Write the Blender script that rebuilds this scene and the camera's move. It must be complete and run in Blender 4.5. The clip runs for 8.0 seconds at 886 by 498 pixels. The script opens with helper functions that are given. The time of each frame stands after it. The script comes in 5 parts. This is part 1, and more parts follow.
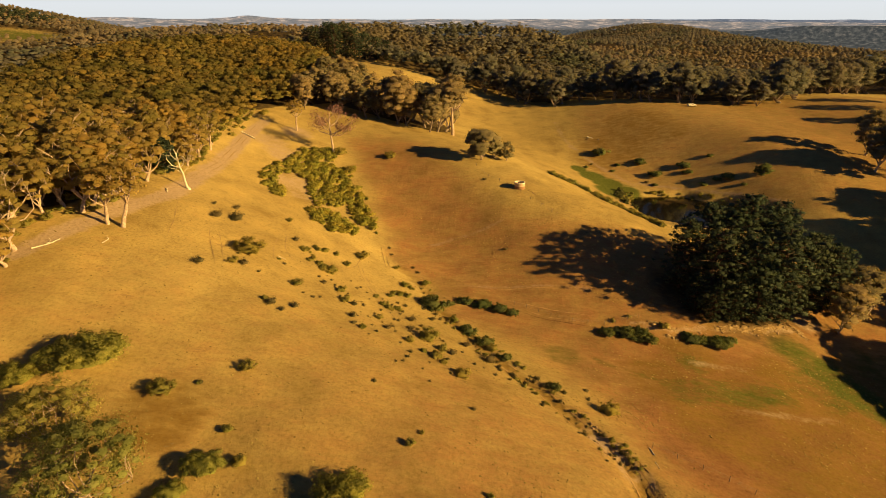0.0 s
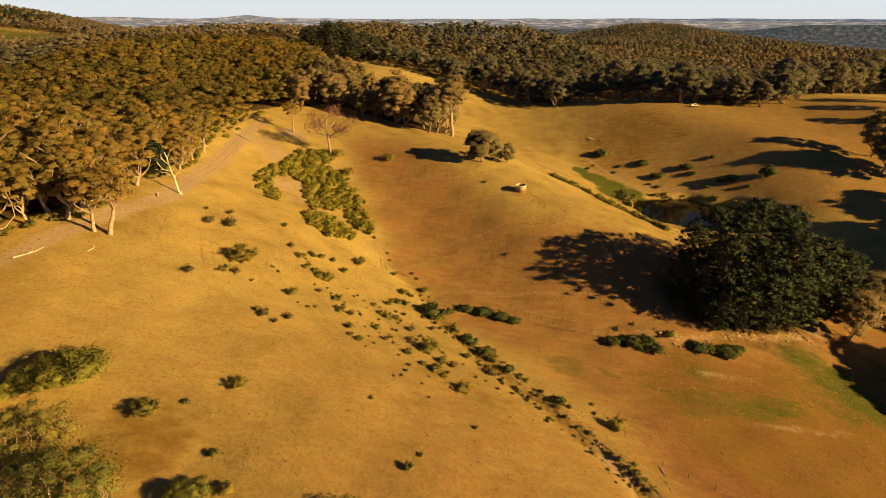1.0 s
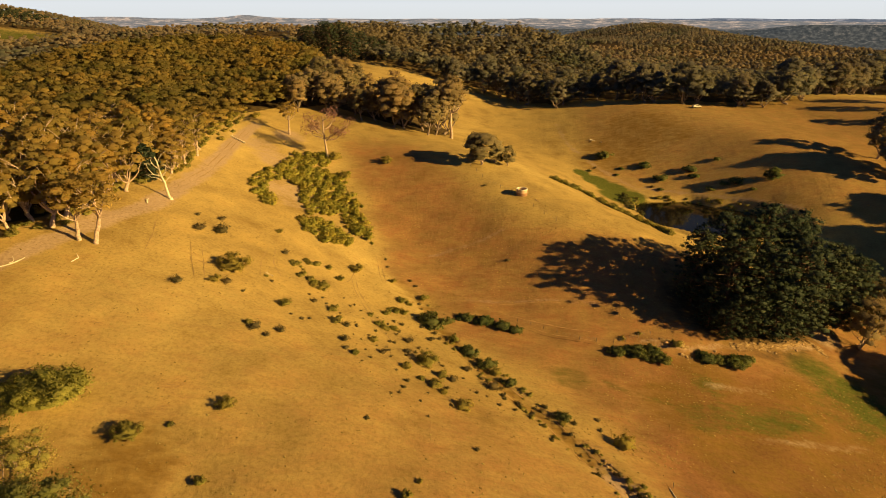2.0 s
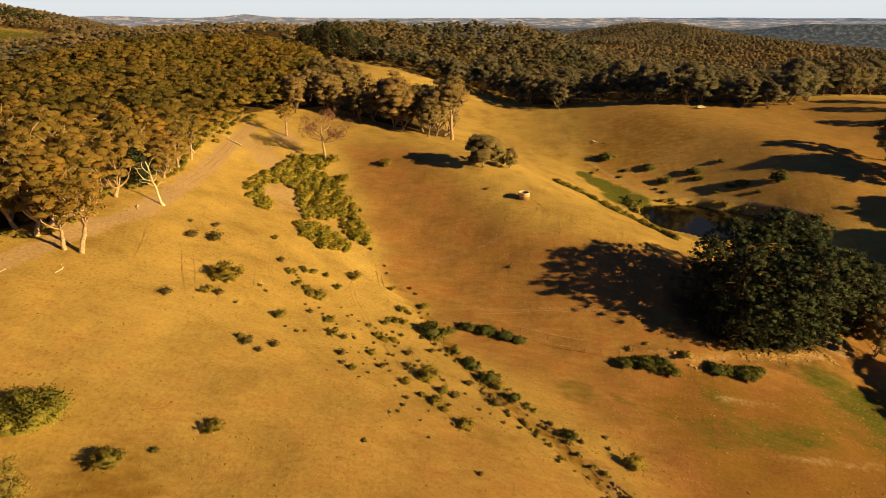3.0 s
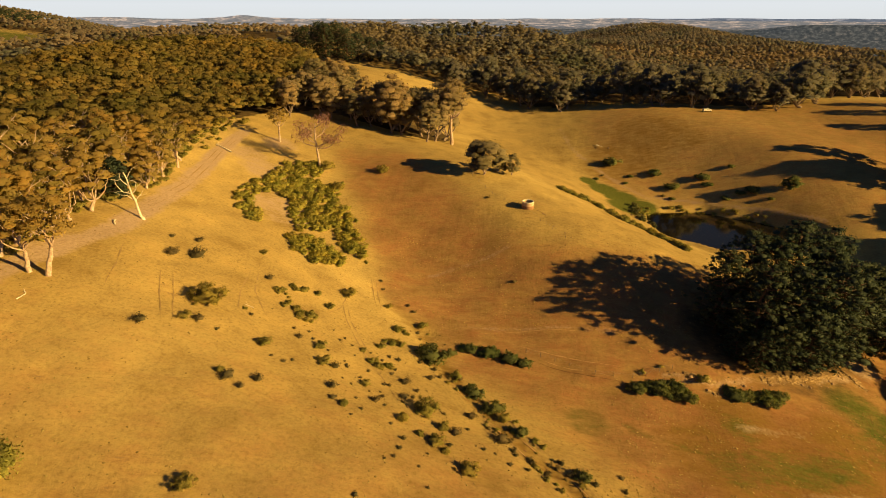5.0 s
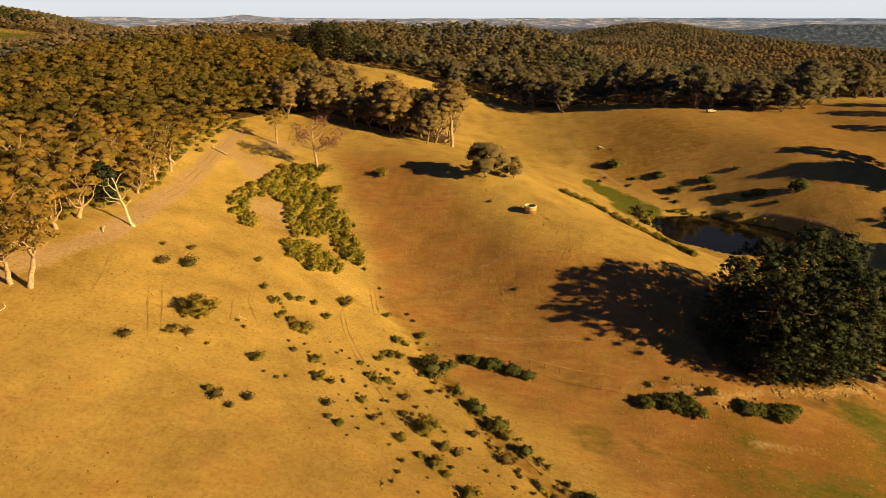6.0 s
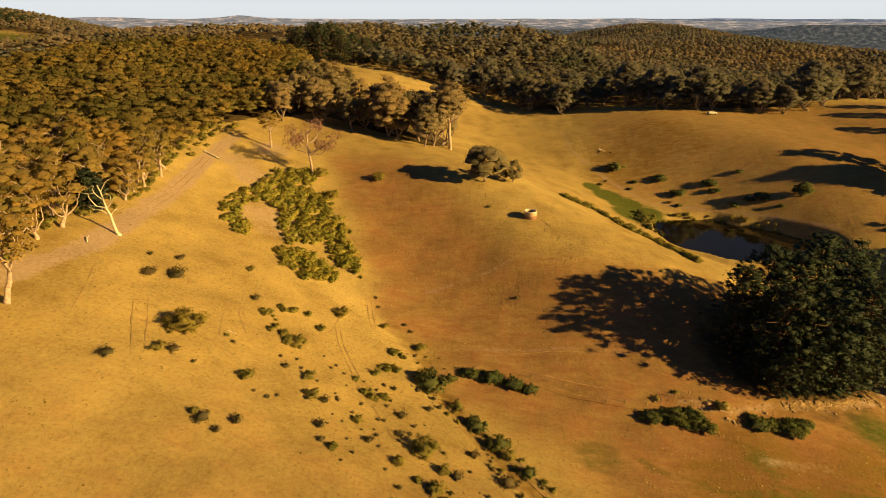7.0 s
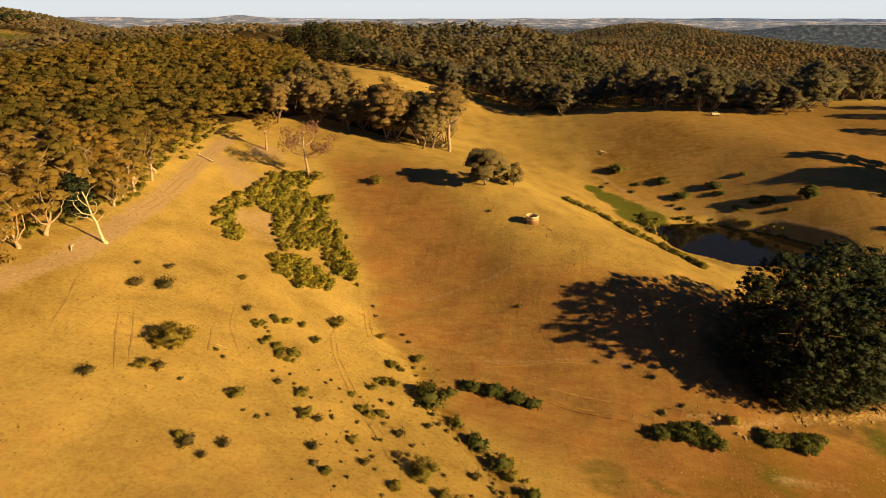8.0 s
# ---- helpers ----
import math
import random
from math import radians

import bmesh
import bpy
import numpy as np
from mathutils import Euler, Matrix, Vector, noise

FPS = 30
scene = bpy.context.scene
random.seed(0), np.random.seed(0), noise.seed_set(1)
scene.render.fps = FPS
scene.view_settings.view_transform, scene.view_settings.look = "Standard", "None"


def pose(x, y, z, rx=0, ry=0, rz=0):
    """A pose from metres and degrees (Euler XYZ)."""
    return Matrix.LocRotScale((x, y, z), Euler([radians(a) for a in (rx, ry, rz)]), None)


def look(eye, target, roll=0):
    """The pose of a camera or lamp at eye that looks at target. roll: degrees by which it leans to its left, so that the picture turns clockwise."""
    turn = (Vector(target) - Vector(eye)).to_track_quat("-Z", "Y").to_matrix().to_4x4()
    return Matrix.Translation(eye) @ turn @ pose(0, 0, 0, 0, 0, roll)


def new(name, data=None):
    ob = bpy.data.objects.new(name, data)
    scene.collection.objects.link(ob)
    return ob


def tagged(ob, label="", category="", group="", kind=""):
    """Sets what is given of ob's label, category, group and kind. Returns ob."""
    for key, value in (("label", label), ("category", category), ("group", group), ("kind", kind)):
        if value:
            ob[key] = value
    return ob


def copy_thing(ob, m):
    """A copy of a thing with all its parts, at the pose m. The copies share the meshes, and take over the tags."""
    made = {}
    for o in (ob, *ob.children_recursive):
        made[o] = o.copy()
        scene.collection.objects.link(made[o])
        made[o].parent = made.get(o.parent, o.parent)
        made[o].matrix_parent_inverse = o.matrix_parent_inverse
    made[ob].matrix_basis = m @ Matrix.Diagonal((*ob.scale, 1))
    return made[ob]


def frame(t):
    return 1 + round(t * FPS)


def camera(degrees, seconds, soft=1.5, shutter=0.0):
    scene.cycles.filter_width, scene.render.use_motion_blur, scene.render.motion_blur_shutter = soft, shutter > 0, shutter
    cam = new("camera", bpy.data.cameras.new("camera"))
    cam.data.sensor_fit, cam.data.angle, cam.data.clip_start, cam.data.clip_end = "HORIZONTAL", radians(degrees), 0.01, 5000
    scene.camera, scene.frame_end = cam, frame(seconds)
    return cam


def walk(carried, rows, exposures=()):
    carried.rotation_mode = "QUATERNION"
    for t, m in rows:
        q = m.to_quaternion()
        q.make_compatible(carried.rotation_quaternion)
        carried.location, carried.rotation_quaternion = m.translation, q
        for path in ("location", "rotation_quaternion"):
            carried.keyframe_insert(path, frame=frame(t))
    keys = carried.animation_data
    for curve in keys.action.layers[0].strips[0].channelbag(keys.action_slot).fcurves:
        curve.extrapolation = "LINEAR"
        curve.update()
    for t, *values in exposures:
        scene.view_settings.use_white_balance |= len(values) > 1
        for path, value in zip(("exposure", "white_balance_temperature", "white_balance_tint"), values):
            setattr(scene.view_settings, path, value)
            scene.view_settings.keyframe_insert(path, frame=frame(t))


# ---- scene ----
cam = camera(76.5, 8.0, soft=0.9)
PATH = [
    (0, (0.738, -0.097, 49.646), (0.7219, 1.7478, 48.8729), 0.02),
    (0.5, (0.676, 2.297, 49.56), (0.6618, 4.141, 48.7858), 0.0),
    (1, (0.579, 4.688, 49.474), (0.5658, 6.5322, 48.6996), -0.01),
    (1.5, (0.496, 7.094, 49.434), (0.4865, 8.9381, 48.6601), -0.0),
    (3, (0.255, 14.432, 49.463), (0.2452, 16.2749, 48.6866), -0.02),
    (3.5, (0.148, 16.889, 49.434), (0.1387, 18.7327, 48.659), -0.0),
    (4, (0.058, 19.299, 49.363), (0.049, 21.1437, 48.5904), -0.01),
    (4.5, (0.017, 21.714, 49.34), (0.0108, 23.5587, 48.5667), -0.02),
    (6, (-0.153, 28.888, 49.333), (-0.1596, 30.7317, 48.5571), -0.05),
    (6.5, (-0.232, 31.293, 49.334), (-0.2362, 33.1363, 48.5592), -0.04),
    (7, (-0.343, 33.684, 49.347), (-0.3412, 35.5283, 48.5731), -0.04),
    (7.5, (-0.405, 36.09, 49.304), (-0.3976, 37.9345, 48.5304), -0.01),
    (8, (-0.444, 38.476, 49.297), (-0.4385, 40.3201, 48.5219), -0.02),
]
walk(cam, [(t, look(eye, aim, roll)) for t, eye, aim, roll in PATH], exposures=[(0.0, 1.15), (8.0, 1.15)])

# ---------------------------------------------------------------- light
SUN_AZIMUTH, SUN_HEIGHT = -20.5, 19.0   # degrees from +x, and above the horizon
world = bpy.data.worlds.new("evening_sky")
scene.world = world
world.use_nodes = True
wn = world.node_tree.nodes
sky = wn.new("ShaderNodeTexSky")
sky.sky_type, sky.sun_disc = "NISHITA", False
sky.sun_elevation, sky.sun_rotation = radians(SUN_HEIGHT), radians(90 - SUN_AZIMUTH)
sky.air_density, sky.dust_density, sky.ozone_density = 1.0, 0.3, 4.0
wn["Background"].inputs["Strength"].default_value = 0.0135
world.node_tree.links.new(sky.outputs["Color"], wn["Background"].inputs["Color"])
sun = new("sun", bpy.data.lights.new("sun", "SUN"))
sun.data.energy, sun.data.angle, sun.data.color = 4.6, radians(0.6), (1.0, 0.60, 0.15)
sd = Vector((math.cos(radians(SUN_AZIMUTH)) * math.cos(radians(SUN_HEIGHT)),
             math.sin(radians(SUN_AZIMUTH)) * math.cos(radians(SUN_HEIGHT)), math.sin(radians(SUN_HEIGHT))))
sun.matrix_world = look(sd * 900, (0, 0, 0))


# ---------------------------------------------------------------- materials
class Nodes:
    """A small helper round one material's node tree."""

    def __init__(self, name):
        self.m = bpy.data.materials.new(name)
        self.m.use_nodes = True
        self.t = self.m.node_tree
        self.b = self.t.nodes["Principled BSDF"]

    def add(self, kind, **values):
        n = self.t.nodes.new(kind)
        for k, v in values.items():
            n.inputs[k].default_value = v
        return n

    def link(self, a, b):
        self.t.links.new(a, b)

    def noise(self, scale, detail=4.0, rough=0.6, vector=None):
        n = self.add("ShaderNodeTexNoise", Scale=scale, Detail=detail, Roughness=rough)
        if vector is not None:
            self.link(vector, n.inputs["Vector"])
        return n.outputs["Fac"]

    def ramp(self, fac, stops):
        n = self.t.nodes.new("ShaderNodeValToRGB")
        e = n.color_ramp.elements
        while len(e) < len(stops):
            e.new(0.5)
        for el, (p, c) in zip(e, stops):
            el.position, el.color = p, (*c, 1)
        self.link(fac, n.inputs["Fac"])
        return n.outputs["Color"]

    def span(self, fac, a, b, lo=0.0, hi=1.0):
        n = self.t.nodes.new("ShaderNodeMapRange")
        self.link(fac, n.inputs["Value"])
        for k, v in zip(("From Min", "From Max", "To Min", "To Max"), (a, b, lo, hi)):
            n.inputs[k].default_value = v
        return n.outputs["Result"]

    def mix(self, fac, a, b, blend="MIX"):
        n = self.t.nodes.new("ShaderNodeMix")
        n.data_type, n.blend_type = "RGBA", blend
        for v, sock in ((fac, n.inputs[0]), (a, n.inputs[6]), (b, n.inputs[7])):
            if isinstance(v, (int, float)):
                sock.default_value = v
            elif isinstance(v, tuple):
                sock.default_value = (*v, 1)
            else:
                self.link(v, sock)
        return n.outputs[2]

    def math(self, op, a, b):
        n = self.t.nodes.new("ShaderNodeMath")
        n.operation = op
        for v, sock in ((a, n.inputs[0]), (b, n.inputs[1])):
            if isinstance(v, (int, float)):
                sock.default_value = v
            else:
                self.link(v, sock)
        return n.outputs[0]

    def done(self, colour, rough=0.8, bump=None, strength=0.3, distance=0.1, spec=0.2):
        self.link(colour, self.b.inputs["Base Color"])
        self.b.inputs["Roughness"].default_value = rough
        self.b.inputs["Specular IOR Level"].default_value = spec
        if bump is not None:
            n = self.add("ShaderNodeBump", Strength=strength, Distance=distance)
            self.link(bump, n.inputs["Height"])
            self.link(n.outputs["Normal"], self.b.inputs["Normal"])
        return self.m


def place_of(k):
    return k.add("ShaderNodeTexCoord").outputs["Object"]


def leaf_material(name, dark, mid, light, world_scale=0.0, thinness=0.28, grain=1.6):
    """Leaves: each spray has its own tone, each tree its own tint; world_scale adds a tint that drifts over joined woods."""
    k = Nodes(name)
    geo = k.add("ShaderNodeNewGeometry")
    info = k.add("ShaderNodeObjectInfo")
    col = k.ramp(geo.outputs["Random Per Island"], [(0.0, dark), (0.45, mid), (1.0, light)])
    tint = k.ramp(info.outputs["Random"], [(0.0, (0.80, 0.87, 0.80)), (0.5, (1, 1, 1)), (1.0, (1.14, 1.05, 0.92))])
    col = k.mix(1.0, col, tint, "MULTIPLY")
    if world_scale:
        drift = k.noise(world_scale, 2.0, 0.5, place_of(k))
        col = k.mix(1.0, col, k.ramp(drift, [(0.34, (0.62, 0.72, 0.64)), (0.5, (1, 1, 1)), (0.66, (1.22, 1.10, 0.90))]), "MULTIPLY")
    k.done(col, 0.7, k.noise(grain, 5, 0.7, place_of(k)), 0.45, 0.5 / grain, 0.10)
    thin = k.add("ShaderNodeBsdfTranslucent")
    k.link(k.mix(1.0, col, (1.25, 1.15, 0.6), "MULTIPLY"), thin.inputs["Color"])
    both = k.add("ShaderNodeMixShader", Fac=thinness)
    k.link(k.b.outputs[0], both.inputs[1])
    k.link(thin.outputs[0], both.inputs[2])
    k.link(both.outputs[0], k.t.nodes["Material Output"].inputs["Surface"])
    return k.m


def bark_material(name, light, dark, scale=2.5):
    k = Nodes(name)
    p = place_of(k)
    n = k.noise(scale, 6.0, 0.65, p)
    return k.done(k.ramp(n, [(0.3, dark), (0.62, light)]), 0.85, k.noise(scale * 6, 4, 0.6, p), 0.4, 0.05)


def ground_material():
    k = Nodes("dry_pasture")
    p = place_of(k)
    broad, middle, fine = k.noise(0.012, 4, 0.55, p), k.noise(0.11, 6, 0.62, p), k.noise(1.6, 5, 0.7, p)
    squeeze = k.add("ShaderNodeMapping")
    k.link(p, squeeze.inputs["Vector"])
    squeeze.inputs["Scale"].default_value = (0.55, 1.3, 1.0)
    clumpy = k.noise(0.38, 6, 0.7, squeeze.outputs["Vector"])
    straw = k.ramp(broad, [(0.32, (0.292, 0.223, 0.098)), (0.50, (0.362, 0.284, 0.124)), (0.68, (0.450, 0.365, 0.165))])
    patch = k.ramp(middle, [(0.28, (0.72, 0.67, 0.62)), (0.46, (0.95, 0.94, 0.93)), (0.70, (1.24, 1.22, 1.14))])
    grain = k.ramp(fine, [(0.25, (0.66, 0.62, 0.56)), (0.5, (1, 1, 1)), (0.75, (1.22, 1.22, 1.18))])
    col = k.mix(1.0, k.mix(1.0, straw, patch, "MULTIPLY"), grain, "MULTIPLY")

    def lay(col, name, colour, low=0.25, high=0.75):
        a = k.add("ShaderNodeAttribute")
        a.attribute_name = name
        ragged = k.math("ADD", a.outputs["Fac"], k.math("MULTIPLY", k.math("SUBTRACT", middle, 0.5), 0.9))
        ragged = k.math("ADD", ragged, k.math("MULTIPLY", k.math("SUBTRACT", fine, 0.5), 0.5))
        ragged = k.math("ADD", ragged, k.math("MULTIPLY", k.math("SUBTRACT", clumpy, 0.5), 1.1))
        return k.mix(k.span(ragged, low, high), col, colour)

    worn = k.ramp(fine, [(0.3, (0.149, 0.095, 0.030)), (0.7, (0.223, 0.146, 0.046))])
    col = lay(col, "brown", k.mix(1.0, k.mix(1.0, (0.238, 0.131, 0.070), patch, "MULTIPLY"), grain, "MULTIPLY"), 0.1, 0.9)
    col = lay(col, "rough_grass", worn)
    col = lay(col, "green", k.ramp(fine, [(0.3, (0.052, 0.070, 0.018)), (0.7, (0.125, 0.145, 0.038))]))
    col = lay(col, "litter", k.ramp(fine, [(0.3, (0.049, 0.038, 0.023)), (0.7, (0.109, 0.082, 0.048))]))
    col = lay(col, "bare", k.ramp(fine, [(0.3, (0.282, 0.208, 0.160)), (0.7, (0.422, 0.338, 0.270))]))
    speck = k.noise(4.5, 3, 0.7, p)
    col = k.mix(1.0, col, k.ramp(speck, [(0.28, (0.74, 0.70, 0.66)), (0.40, (1, 1, 1)), (0.66, (1.0, 1.0, 1.0)), (0.76, (1.30, 1.31, 1.28))]), "MULTIPLY")
    tuft = k.math("ADD", k.noise(0.7, 6, 0.78, p), k.math("MULTIPLY", k.noise(0.05, 4, 0.6, p), 1.5))
    return k.done(col, 0.95, tuft, 0.5, 0.38, 0.05)


def water_material():
    k = Nodes("pond_water")
    p = place_of(k)
    col = k.ramp(k.noise(0.06, 3, 0.5, p), [(0.3, (0.006, 0.006, 0.006)), (0.7, (0.012, 0.011, 0.009))])
    return k.done(col, 0.06, k.noise(1.3, 3, 0.5, p), 0.05, 0.05, 0.5)


M_GROUND, M_WATER = ground_material(), water_material()
M_GUM = leaf_material("gum_leaves", (0.271, 0.228, 0.098), (0.357, 0.291, 0.120), (0.449, 0.357, 0.157), thinness=0.55)
M_GUM_FAR = leaf_material("far_gum_leaves", (0.230, 0.190, 0.082), (0.299, 0.243, 0.104), (0.378, 0.300, 0.136), 0.045, 0.55, 1.0)
# haze of the distance is mixed into this greyed leaf colour
M_GUM_HAZED = leaf_material("hazed_gum_leaves", (0.206, 0.200, 0.211), (0.234, 0.228, 0.240), (0.258, 0.251, 0.264), 0.013, 0.52, 0.5)
M_GUM_RIDGE = leaf_material("ridge_gum_leaves", (0.221, 0.197, 0.140), (0.306, 0.265, 0.184), (0.396, 0.333, 0.238), thinness=0.45)
M_GREY_GUM = leaf_material("grey_gum_leaves", (0.194, 0.223, 0.086), (0.291, 0.313, 0.122), (0.441, 0.438, 0.192), thinness=0.4, grain=2.5)
M_PINE = leaf_material("pine_needles", (0.022, 0.039, 0.035), (0.042, 0.065, 0.053), (0.069, 0.094, 0.071), thinness=0.2)
M_BUSH = leaf_material("shrub_leaves", (0.164, 0.168, 0.057), (0.265, 0.254, 0.082), (0.365, 0.335, 0.123), thinness=0.4)
M_LEAFY = leaf_material("bush_leaves", (0.163, 0.187, 0.055), (0.250, 0.270, 0.084), (0.362, 0.373, 0.123), thinness=0.4, grain=2.5)
M_DENSE = leaf_material("bramble_leaves", (0.062, 0.086, 0.045), (0.125, 0.162, 0.077), (0.225, 0.255, 0.122), thinness=0.45)
M_GORSE = leaf_material("gorse_sprays", (0.221, 0.234, 0.062), (0.336, 0.332, 0.085), (0.472, 0.437, 0.122), thinness=0.4)
M_SPARSE = leaf_material("dry_scrub", (0.084, 0.077, 0.046), (0.134, 0.118, 0.070), (0.197, 0.169, 0.110))
M_REED = leaf_material("reeds", (0.046, 0.068, 0.027), (0.100, 0.120, 0.051), (0.184, 0.179, 0.110))
M_TUSSOCK = leaf_material("dry_tussocks", (0.190, 0.130, 0.056), (0.290, 0.212, 0.092), (0.400, 0.310, 0.140), thinness=0.15)
M_TWIG = leaf_material("bare_twigs", (0.170, 0.099, 0.122), (0.293, 0.177, 0.217), (0.429, 0.270, 0.339))
M_BARK = bark_material("gum_bark", (0.540, 0.445, 0.423), (0.216, 0.156, 0.143))
M_GREY_BARK = bark_material("grey_bark", (0.313, 0.259, 0.247), (0.138, 0.106, 0.098))
M_DARK_BARK = bark_material("pine_bark", (0.128, 0.088, 0.075), (0.048, 0.034, 0.030))
M_DEAD = bark_material("bleached_wood", (0.702, 0.686, 0.650), (0.405, 0.372, 0.336))
M_STONE = bark_material("pale_stone", (0.416, 0.304, 0.210), (0.240, 0.160, 0.110), 1.2)
M_CONCRETE = bark_material("weathered_concrete", (0.480, 0.440, 0.384), (0.288, 0.248, 0.208), 1.8)

# ---------------------------------------------------------------- the lie of the land
FAR_HILLS = [  # x, y, height, spread across, spread along
    (-1000, 1180, 101, 240, 330), (-300, 720, 10, 190, 150), (-235, 340, 22, 110, 130), (-470, 380, -14, 160, 200),
    (600, 1640, 44, 125, 330), (440, 1640, 20, 110, 300), (520, 850, -20, 260, 160), (-330, 1000, 30, 170, 120), (80, 1000, 15, 200, 150),
    (-95, 410, 16, 60, 80), (-105, 530, 20, 60, 70), (10, 565, 30, 80, 58), (95, 570, 16, 55, 58), (120, 385, 10, 110, 60), (300, 330, 10, 90, 100)]
RELIEF = [  # heights in metres over the broad hills, rows from south to north
    [13.9, 11.1, 7.2, 1.9, 7.4, 2.8, -15.2, -28.0, -33.7, -35.7, -36.4],
    [17.0, 18.1, 20.0, 17.1, 7.4, -12.9, -20.9, -33.3, -33.6, -33.0, -31.9],
    [20.7, 23.0, 27.5, 12.2, -17.9, -17.3, -18.1, -29.3, -30.8, -30.0, -27.3],
    [23.8, 22.2, 21.3, -2.3, -12.3, 5.3, -3.3, -17.5, -24.5, -24.4, -21.9],
    [22.8, 19.0, 16.3, 0.4, 10.7, 8.0, -20.3, -28.6, -7.8, -12.6, -15.6],
    [25.7, 13.3, 11.2, 10.3, 8.0, -4.5, -18.1, -10.7, 6.6, -6.1, -7.4],
    [24.2, 4.8, 4.4, 4.4, -4.1, -11.4, -8.5, 2.3, 1.6, -3.8, 3.7],
    [18.7, 5.5, 10.4, 7.0, -0.7, -7.4, -1.3, 2.9, -0.1, 0.4, 2.5],
    [14.4, 7.3, -8.8, 8.4, 9.3, -5.0, -7.3, -5.6, -5.6, -2.6, -0.9],
]
RELIEF = np.array(RELIEF)
POND = dict(x=109.0, y=228.0, a=31.0, b=19.0, turn=radians(-28), level=-28.9)
CREEK = np.array([(-22.5, 172), (-14.8, 152), (-5.3, 141), (1.0, 122), (8.2, 109), (12.5, 100), (18.5, 92), (24, 81), (28.5, 74.5), (31, 67), (30.5, 60), (29, 48)])
TRACK = np.array([(-80, 96), (-77.2, 105.4), (-73.9, 115.5), (-70.6, 128.8), (-69.6, 138), (-73, 170), (-77.8, 214), (-78.4, 244)])
BANK = np.array([(50, 130), (58.6, 128), (68.6, 131), (86, 134), (97, 138), (100, 135)])


def bspline(u):
    u = np.abs(u)
    return np.where(u < 1, 2 / 3 - u * u + u ** 3 / 2, np.where(u < 2, (2 - u) ** 3 / 6, 0))


def smooth(a, b, v):
    t = np.clip((v - a) / (b - a), 0, 1)
    return t * t * (3 - 2 * t)


def line_distance(x, y, line):
    """Distance to a bent line, and how far along it (0 to 1) the nearest point lies."""
    best, along = np.full(np.shape(x), 1e9), np.zeros(np.shape(x))
    n = len(line) - 1
    for i in range(n):
        a, d = line[i], line[i + 1] - line[i]
        s = np.clip(((x - a[0]) * d[0] + (y - a[1]) * d[1]) / (d @ d), 0, 1)
        r = np.hypot(x - a[0] - s * d[0], y - a[1] - s * d[1])
        along = np.where(r < best, (i + s) / n, along)
        best = np.minimum(best, r)
    return best, along


def pond_reach(x, y):
    """1 on the pond's edge, less inside."""
    c, s = math.cos(POND["turn"]), math.sin(POND["turn"])
    u, v = (x - POND["x"]) * c + (y - POND["y"]) * s, -(x - POND["x"]) * s + (y - POND["y"]) * c
    wobble = 1 + 0.06 * np.sin(3 * np.arctan2(v, u) + 1) + 0.03 * np.sin(7 * np.arctan2(v, u))
    return np.hypot(u / POND["a"], v / POND["b"]) / wobble


def height(x, y):
    x, y = np.asarray(x, float), np.asarray(y, float)
    z = -12 + 0 * x
    for hx, hy, a, sx, sy in FAR_HILLS:
        z = z + a * np.exp(-0.5 * (((x - hx) / sx) ** 2 + ((y - hy) / sy) ** 2))
    wx = [bspline((x + 170) / 41 - i) for i in range(11)]
    for j in range(9):
        wy = bspline((y - 40) / 46 - j)
        z = z + wy * sum(RELIEF[j, i] * wx[i] for i in range(11))
    z = z - 26 * smooth(1150, 1600, np.hypot(x, y))
    # the pond's hollow and its earth bank
    e = pond_reach(x, y)
    lv = POND["level"]
    hollow = np.maximum(z, lv + 0.7 - np.maximum(e - 1.15, 0) * 16)
    hollow = np.minimum(hollow, lv + (e - 1) * 16 + np.maximum(e - 1.0, 0) ** 2 * 40)
    z = z + (hollow - z) * (1 - smooth(1.2, 1.9, e))
    # the creek's gully and the cut bank below the pines
    d, s = line_distance(x, y, CREEK)
    z = z - (0.5 + 1.0 * smooth(0.45, 0.8, s)) * np.exp(-(d / (1.5 + 0.5 * np.sin(s * 40))) ** 2) * smooth(0, 0.1, s)
    d, s = line_distance(x, y, BANK)
    z = z + 0.9 * smooth(-0.6, 0.9, y - np.interp(x, BANK[:5, 0], BANK[:5, 1])) * np.exp(-(d / 5) ** 2)
    # small unevenness
    z = z + (0.2 - 0.15 * smooth(170, 260, y)) * np.sin(x * 0.31 + 1.3 * np.sin(y * 0.17)) * np.sin(y * 0.27 + 0.7) + 0.07 * np.sin(x * 1.1 + y * 0.6) * np.sin(y * 0.9 - x * 0.4)
    return z


def height_at(x, y):
    return float(height(np.array([x]), np.array([y]))[0])


def inside(x, y, polygon):
    x, y = np.asarray(x, float), np.asarray(y, float)
    c = np.zeros(np.shape(x), bool)
    n = len(polygon)
    for i in range(n):
        (x0, y0), (x1, y1) = polygon[i], polygon[(i + 1) % n]
        if y0 != y1:
            c ^= ((y0 > y) != (y1 > y)) & (x < (x1 - x0) * (y - y0) / (y1 - y0) + x0)
    return c


